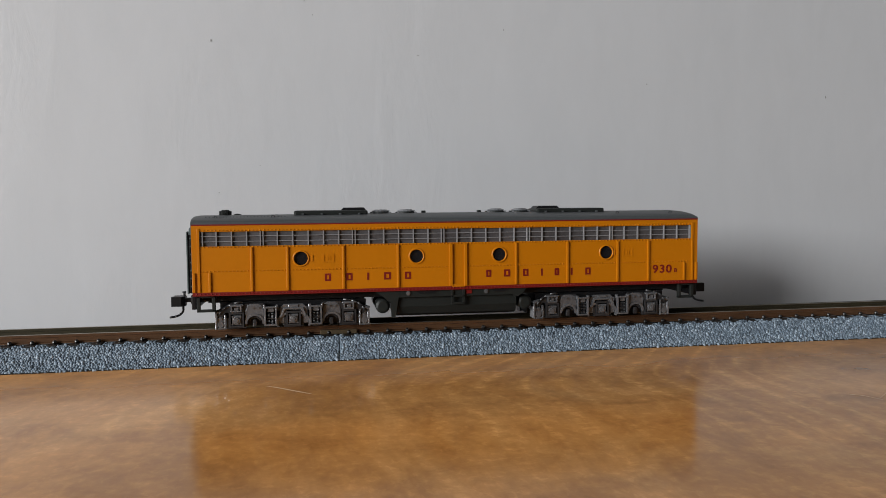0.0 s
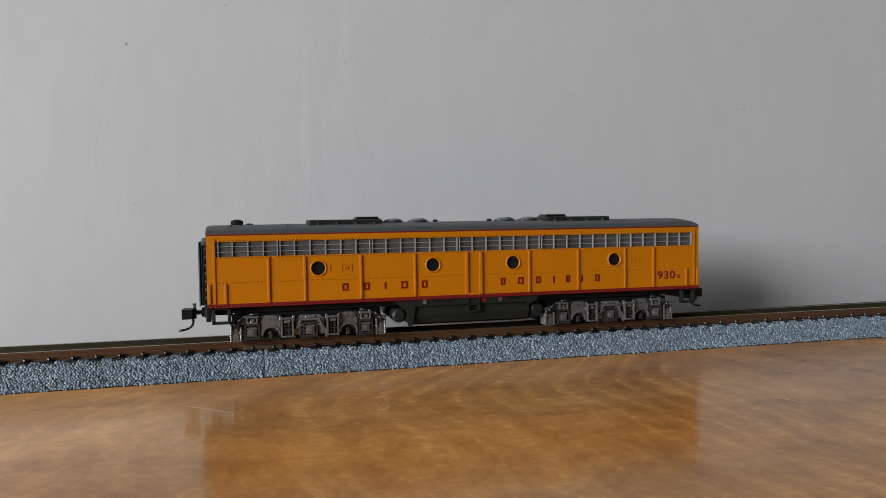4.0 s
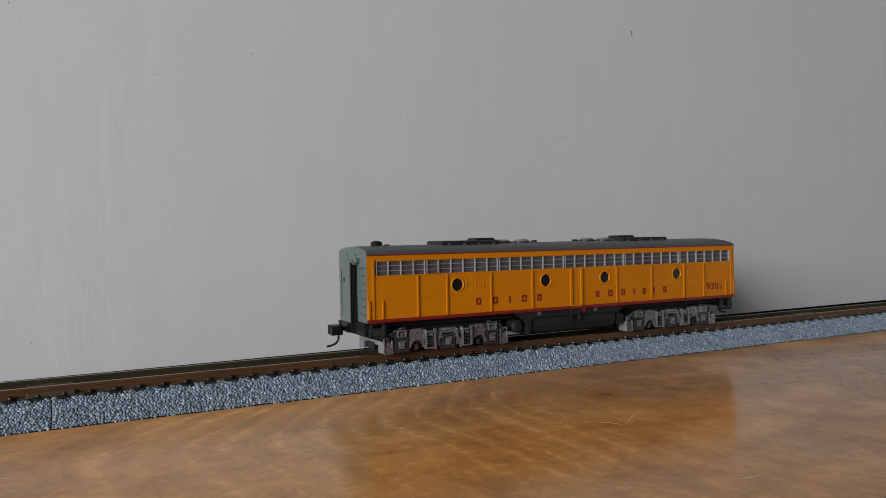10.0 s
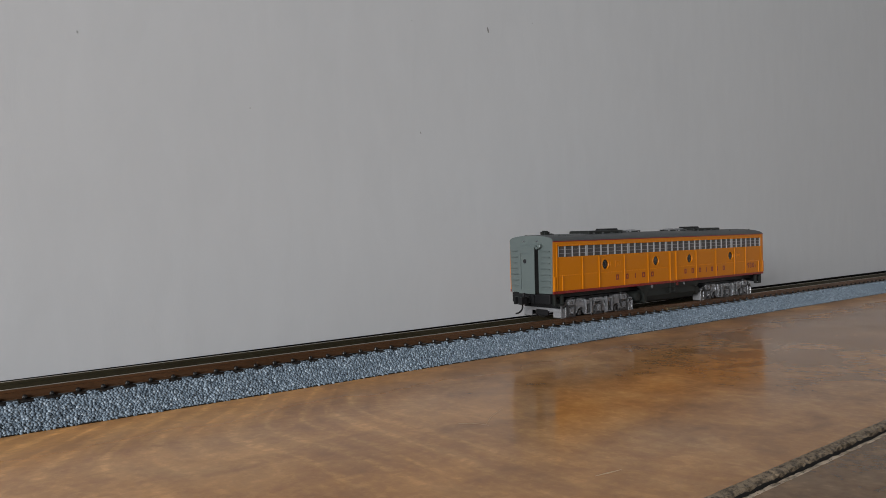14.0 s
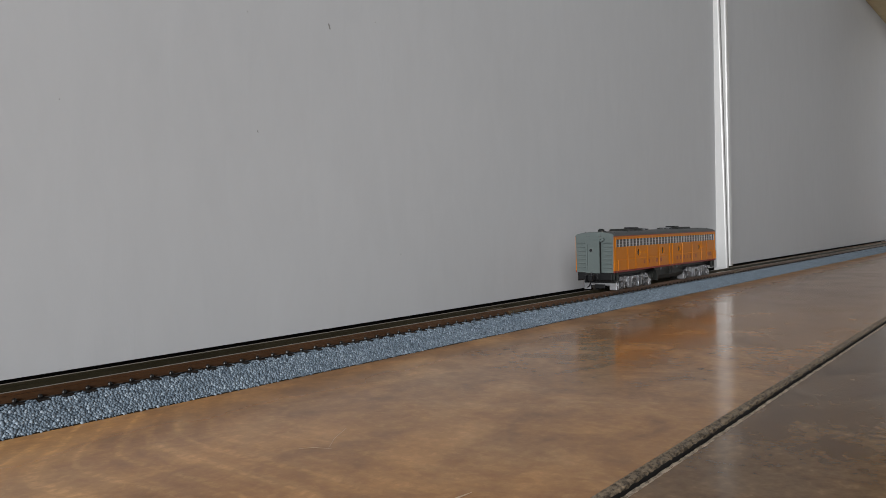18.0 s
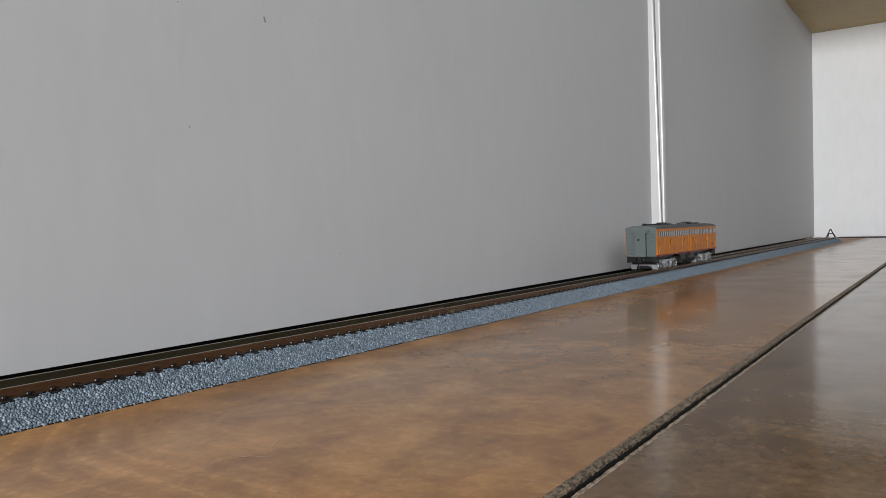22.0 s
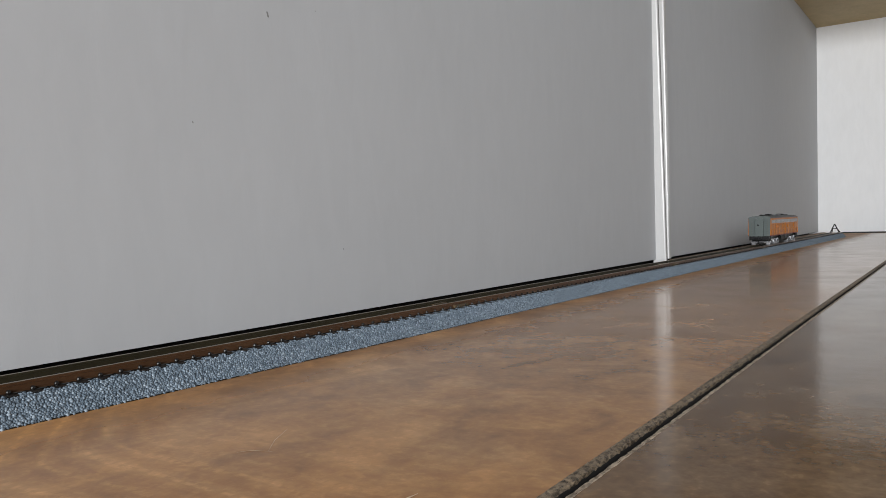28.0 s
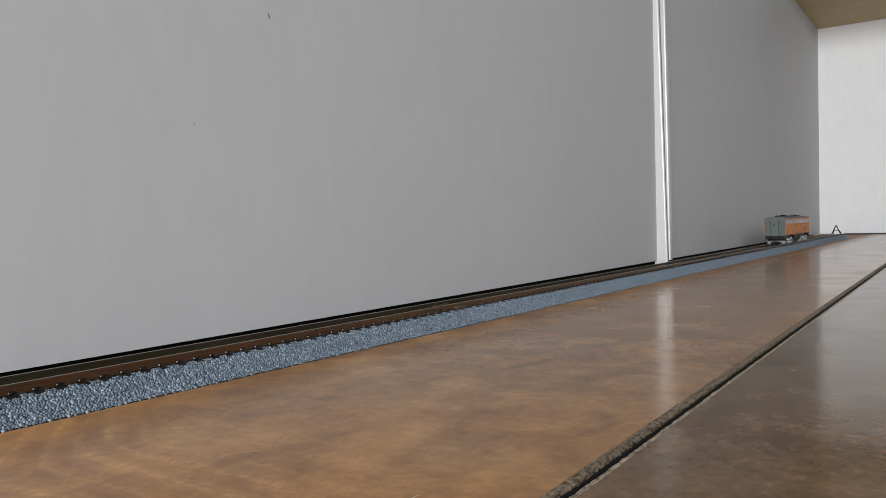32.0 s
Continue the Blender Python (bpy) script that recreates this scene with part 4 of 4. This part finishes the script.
def truck(x0):
    """A six-wheeled truck; its own parts are one level down."""
    tr = boxpart("truck", BLACK, LOCO, x0 + 1.0, x0 + 35.6, -6.4, 6.4, 3.2, 6.6, label="silver six-wheeled truck with cast frames")
    for s in (-1, 1):
        def B(bm, a, b, d0, d1, z0, z1, bev=0.0):
            p, q = sorted((s * d0, s * d1))
            bx(bm, x0 + a, x0 + b, p, q, z0, z1, bev)

        def Pr(bm, o, d0, d1):
            p, q = sorted((s * d0, s * d1))
            prism(bm, [(x0 + u, w) for u, w in o], "y", p, q)

        def frame_ring(bm, c, half, z0, z1, wall, d0, d1):
            rows = []
            for h, lo, hi in ((half, z0, z1), (half - wall, z0 + wall, z1 - wall)):
                for d in (d0, d1):
                    rows.append([bm.verts.new(((x0 + c + u) * MM, s * d * MM, w * MM)) for u, w in ((-h, lo), (h, lo), (h, hi), (-h, hi))])
            for p, q in ((0, 1), (1, 3), (3, 2), (2, 0)):
                for k in range(4):
                    bm.faces.new((rows[p][k], rows[p][(k + 1) % 4], rows[q][(k + 1) % 4], rows[q][k]))

        def bolt(bm, u, w, d, r=0.2, long=0.2):
            q = Vector((x0 + u, s * d, w))
            rod(bm, q, q + Vector((0, s * long, 0)), r, 7)

        def bow(bm, c, cz, r, a0, a1, d0, d1, wall=0.5, n=9):
            """Part of a flat ring."""
            angles = [math.radians(a0 + (a1 - a0) * k / n) for k in range(n + 1)]
            o = [(c + r * math.cos(a), cz + r * math.sin(a)) for a in angles] + [(c + (r - wall) * math.cos(a), cz + (r - wall) * math.sin(a)) for a in reversed(angles)]
            Pr(bm, o, d0, d1)
        # black sheet added as the shade behind the castings
        bm = bmesh.new()
        Pr(bm, [(0.6, 1.0), (0.6, 4.2), (3.0, 5.4), (33.6, 5.4), (36.0, 4.2), (36.0, 1.0)], 6.7, 7.2)
        part("backing_shade", bm, BLACK, tr)
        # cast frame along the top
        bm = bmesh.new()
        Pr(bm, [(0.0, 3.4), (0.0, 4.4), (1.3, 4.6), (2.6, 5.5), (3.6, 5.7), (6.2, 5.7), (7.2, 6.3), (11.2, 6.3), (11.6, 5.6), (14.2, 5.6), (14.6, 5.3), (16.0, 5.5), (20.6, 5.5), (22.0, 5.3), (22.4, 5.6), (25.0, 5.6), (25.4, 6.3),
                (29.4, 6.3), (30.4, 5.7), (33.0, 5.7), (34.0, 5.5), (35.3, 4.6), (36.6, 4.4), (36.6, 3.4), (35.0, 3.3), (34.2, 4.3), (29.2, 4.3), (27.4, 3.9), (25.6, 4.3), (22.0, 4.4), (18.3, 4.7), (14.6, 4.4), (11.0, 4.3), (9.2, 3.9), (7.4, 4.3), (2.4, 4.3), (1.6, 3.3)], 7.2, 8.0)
        cast("side_frame", bm, tr, SHADED_SILVER)
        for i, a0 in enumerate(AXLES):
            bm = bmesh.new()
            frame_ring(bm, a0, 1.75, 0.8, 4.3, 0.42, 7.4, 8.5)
            cast("pedestal", bm, tr, SHADED_SILVER)
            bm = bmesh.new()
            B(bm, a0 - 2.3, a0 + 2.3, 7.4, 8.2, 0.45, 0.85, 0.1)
            cast("pedestal_foot", bm, tr, SHADED_SILVER)
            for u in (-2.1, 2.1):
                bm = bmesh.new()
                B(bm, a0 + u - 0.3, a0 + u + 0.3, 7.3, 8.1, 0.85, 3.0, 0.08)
                cast("axle_guide", bm, tr, SHADED_SILVER)
            bm = bmesh.new()
            B(bm, a0 - 1.15, a0 + 1.15, 7.3, 8.3, 1.3, 3.6, 0.2)
            p = Vector((x0 + a0, s * 8.3, 2.4))
            rod(bm, p, p + Vector((0, s * 0.45, 0)), 0.85, 14)
            rod(bm, p + Vector((0, s * 0.45, 0)), p + Vector((0, s * 0.65, 0)), 0.42, 10)
            for k in range(6):
                a = k * math.pi / 3
                bolt(bm, a0 + 0.64 * math.cos(a), 2.4 + 0.64 * math.sin(a), 8.7, 0.12, 0.14)
            for du, dw in ((-0.95, -0.9), (0.95, -0.9), (-0.95, 0.95), (0.95, 0.95)):
                bolt(bm, a0 + du, 2.4 + dw, 8.3, 0.2)
            cast("journal_box", bm, tr)
            bm = bmesh.new()
            if i == 1:
                o = [(-3.2, 3.0), (-2.3, 5.2), (2.3, 5.2), (3.2, 3.0)]
                q = [(-2.6, 3.0), (-1.95, 4.75), (1.95, 4.75), (2.6, 3.0)]
                Pr(bm, [(a0 + u, w) for u, w in o + q[::-1]], 8.0, 8.6)
                Pr(bm, [(a0 - 3.5, 1.3), (a0 - 3.2, 5.2), (a0 - 2.2, 6.0), (a0 + 2.2, 6.0), (a0 + 3.2, 5.2), (a0 + 3.5, 1.3), (a0 + 2.4, 1.3), (a0 + 1.7, 4.5), (a0 - 1.7, 4.5), (a0 - 2.4, 1.3)], 7.45, 8.05)
                B(bm, a0 - 1.2, a0 + 1.2, 7.6, 8.3, 5.2, 5.9, 0.15)
            else:
                frame_ring(bm, a0, 1.25, 4.4, 6.1, 0.35, 7.8, 8.7)
                B(bm, a0 - 1.6, a0 + 1.6, 7.7, 8.5, 5.8, 6.25, 0.1)
                B(bm, a0 - 0.5, a0 + 0.5, 7.7, 8.4, 4.7, 5.5, 0.1)
            cast("axle_bracket", bm, tr)
        for c in (9.2, 27.4):
            bm = bmesh.new()
            round_cut = [(c + 1.8 * math.cos(k * math.pi / 10), 1.5 + 1.9 * math.sin(k * math.pi / 10)) for k in range(11)]
            Pr(bm, [(c - 2.2, 1.2), (c - 2.2, 4.6), (c - 1.6, 5.9), (c - 0.9, 6.3), (c + 0.9, 6.3), (c + 1.6, 5.9), (c + 2.2, 4.6), (c + 2.2, 1.2)] + round_cut, 7.5, 8.15)
            for u in (-0.7, 0.7):
                bolt(bm, c + u, 5.4, 8.5, 0.28, 0.15)
            bow(bm, c, 1.6, 2.3, 0, 180, 7.9, 8.55, 0.5)
            cast("brake_arch", bm, tr)
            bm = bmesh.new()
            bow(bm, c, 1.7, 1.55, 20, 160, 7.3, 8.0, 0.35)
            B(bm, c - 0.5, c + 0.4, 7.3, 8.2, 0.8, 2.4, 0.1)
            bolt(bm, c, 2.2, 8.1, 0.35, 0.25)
            cast("brake_shoe", bm, tr, SHADED_SILVER)
        for c in (12.95, 23.65):
            bm = bmesh.new()
            frame_ring(bm, c, 1.5, 0.9, 5.6, 0.42, 7.8, 9.0)
            B(bm, c - 1.75, c - 1.2, 7.7, 8.8, 5.0, 6.0, 0.1)
            B(bm, c + 1.2, c + 1.75, 7.7, 8.8, 5.0, 6.0, 0.1)
            B(bm, c - 0.7, c + 0.7, 7.6, 8.6, 4.2, 5.1, 0.1)
            cast("spring_hanger", bm, tr)
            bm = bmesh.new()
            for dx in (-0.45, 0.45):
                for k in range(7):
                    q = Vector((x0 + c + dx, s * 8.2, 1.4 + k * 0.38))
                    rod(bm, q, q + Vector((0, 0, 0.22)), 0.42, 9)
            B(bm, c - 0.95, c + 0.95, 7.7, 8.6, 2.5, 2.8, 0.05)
            cast("spring", bm, tr, SHADED_SILVER)
        for c, a0, a1 in ((16.9, 100, 200), (19.7, -20, 80)):
            bm = bmesh.new()
            bow(bm, c, 1.4, 2.6, a0, a1, 7.8, 8.5, 0.45)
            cast("equaliser_bar", bm, tr)
        # braced end plates with brake gear
        for e0, e1, d in ((0.0, 2.6, 1), (34.0, 36.6, -1)):
            bm = bmesh.new()
            B(bm, e0, e0 + 0.45, 7.2, 8.4, 0.35, 4.3, 0.08)
            B(bm, e1 - 0.45, e1, 7.2, 8.4, 0.6, 3.8, 0.08)
            B(bm, e0, e1, 7.3, 8.3, 0.35, 0.8, 0.08)
            Pr(bm, [(e0 + 0.3, 0.7), (e1 - 0.3, 0.7), (e1 - 0.3, 2.6), ((e0 + e1) / 2, 3.7), (e0 + 0.3, 2.6)], 7.4, 8.0)
            q = Vector((x0 + (e0 + e1) / 2, s * 7.9, 1.5))
            rod(bm, q, q + Vector((0, s * 0.5, 0)), 0.75, 12)
            bolt(bm, (e0 + e1) / 2, 2.9, 8.0, 0.3, 0.3)
            cast("brake_hanger", bm, tr)
            bm = bmesh.new()
            rod(bm, (x0 + (e0 if d > 0 else e1), s * 7.6, 4.3), (x0 + (e0 if d > 0 else e1) + d * 1.8, s * 7.6, 4.8), 0.55, 12)
            part("brake_cylinder", bm, SILVER, tr)
            o = e0 if d > 0 else e1
            bm = bmesh.new()
            tube(bm, [(x0 + o + d * u, s * 8.1, w) for u, w in ((1.0, 3.9), (1.7, 5.0), (2.8, 5.9), (4.4, 6.5), (6.4, 6.8))], 0.3, 7)
            part("brake_pipe", bm, SHADED_SILVER, tr, smooth=True)
    for e in (0.25, 36.35):
        boxpart("end_crosspiece", BRIGHT, tr, x0 + e - 0.3, x0 + e + 0.3, -8.2, 8.2, 2.4, 3.5, 0.12, "silver cross-beam")
        # black box put on for the shaded opening in the end plate
        boxpart("end_opening_shade", BLACK, tr, x0 + e - 0.45, x0 + e + 0.45, -2.6, 2.6, 1.0, 2.9, 0.1)
        for y0 in (-8.1, 4.9):
            boxpart("rail_guard", BRIGHT, tr, x0 + e - 0.3, x0 + e + 0.3, y0, y0 + 3.2, 0.5, 2.4, 0.1)
    for a0 in AXLES:
        w = new("wheelset", WHEEL_MESH)
        w.parent = tr
        w.location = (( x0 + a0) * MM, 0, WHEEL_R * MM)
        WHEELSETS.append((w, x0 + a0))


loco_shell()
loco_side(-1)
loco_side(1)
roof_details()
underframe()
coupler(0)
coupler(1)
truck(4.7)
truck(82.9)

# ---- small things ----
# buffer stop at the end of the track
stop = tagged(new("buffer_stop"), "small dark bent-rail buffer stop at the end of the track", "buffer stop")
stop.location = (1203 * MM, 0, RAIL_Z * MM)
for s in (-1, 1):
    bm = bmesh.new()
    tube(bm, [(0, s * 5.4, -0.2), (0, s * 2.6, 6.0), (0, s * 0.5, 11.0)], 0.7, 8)
    part("leg", bm, BLACK, stop)
    bm = bmesh.new()
    tube(bm, [(12, s * 4.9, 0.2), (3, s * 3.2, 4.6), (0.3, s * 2.7, 6.0)], 0.55, 8)
    part("brace", bm, BLACK, stop)
boxpart("cross_bar", BLACK, stop, -0.9, 0.9, -4.0, 4.0, 4.4, 5.6, 0.2)
boxpart("cap", BLACK, stop, -1.0, 1.0, -1.1, 1.1, 10.2, 11.8, 0.3)


def chip(x, z, wide, high, lean):
    """A small dark chip in the wall paint."""
    bm = bmesh.new()
    wide, high = (wide, high) if high > 1.3 else (wide * 0.65, high * 0.65)
    o = [(-wide / 2, -high / 2), (wide / 3, -high / 2.2), (wide / 2, high / 4), (wide / 6, high / 2), (-wide / 2.5, high / 3)]
    prism(bm, [(u + w * lean, w) for u, w in o], "y", -0.1, 0.25)
    ob = part("wall_chip", bm, CHIP)
    ob.matrix_world = pose(x * MM, wall_y(x) * MM, z * MM, 0, 0, math.degrees(math.atan(WALL_SLOPE)))
    tagged(ob, "small dark chip in the white wall paint", "paint chip", "chips in the wall", "structure")


CHIP = painted("dark_chip", (0.2, 0.195, 0.19), 0.8)
for x, z, w, h, lean in ((201.9, 114.6, 0.8, 2.2, -0.35), (167.8, 72.5, 0.5, 1.2, -0.3), (102.3, 75.7, 0.35, 0.7, 0), (-4.5, 11.1, 0.35, 0.5, 0.2), (-35.0, 85.9, 0.3, 1.2, -0.1), (-7.7, 98.4, 0.35, 0.6, 0), (-5.3, 94.3, 0.4, 0.4, 0), (-33.8, 41.1, 0.35, 0.6, 0.1), (-21.7, 49.2, 0.3, 0.5, 0),
                            (54.0, 91.7, 0.25, 1.0, -0.2), (26.7, 83.1, 0.9, 0.25, 0), (165.0, 112.4, 0.4, 0.7, 0), (238.4, 27.7, 0.3, 0.9, 0.1), (226.6, 121.0, 0.4, 0.7, 0)):
    chip(x, z, w, h, lean)


def scratch(points, wide):
    """A thin pale scratch in the lacquer."""
    bm = bmesh.new()
    rows = []
    for i, (x, y) in enumerate(points):
        w = wide * (0.25 if i in (0, len(points) - 1) else 1.0)
        rows.append([bm.verts.new(((x + d * 0.6 * w) * MM, (y + d * w) * MM, 0.03 * MM)) for d in (-0.5, 0.5)])
    for a, c in zip(rows, rows[1:]):
        bm.faces.new((a[0], a[1], c[1], c[0]))
    tagged(part("scratch", bm, PALE_SCRATCH), "thin pale scratch in the wooden top", "scratch", "scratches in the wood", "structure")


scratch([(-15.8, -35.4), (-13.4, -37.2), (-11.2, -39.3), (-8.6, -41.8), (-6.2, -44.0)], 0.5)
scratch([(95.0, -64.2), (97.1, -65.8), (98.4, -69.1)], 0.35)
scratch([(98.0, -68.5), (103.0, -64.5), (109.4, -60.9)], 0.3)
scratch([(90.5, -101.2), (93.0, -101.6), (95.8, -101.9)], 0.5)

# ---- what moves ----
def roll_at(t):
    for (t0, x0), (t1, x1) in zip(ROLL, ROLL[1:]):
        if t <= t1:
            return x0 + (x1 - x0) * (t - t0) / (t1 - t0)
    return ROLL[-1][1]


def motions():
    walk(LOCO, [(t, pose(x * MM, 0, RAIL_Z * MM)) for t, x in ROLL])
    # the wheels turn as far as the locomotive rolls
    turns = [(0.0, ROLL[0][1])]
    for k in range(1, 641):
        t = k * 0.05
        x = roll_at(t)
        if x - turns[-1][1] > 3.0 or k == 640:
            turns.append((t, x))
    for w, x in WHEELSETS:
        walk(w, [(t, pose(x * MM, 0, WHEEL_R * MM, 0, math.degrees((d - turns[0][1]) / WHEEL_R), 0)) for t, d in turns])


motions()
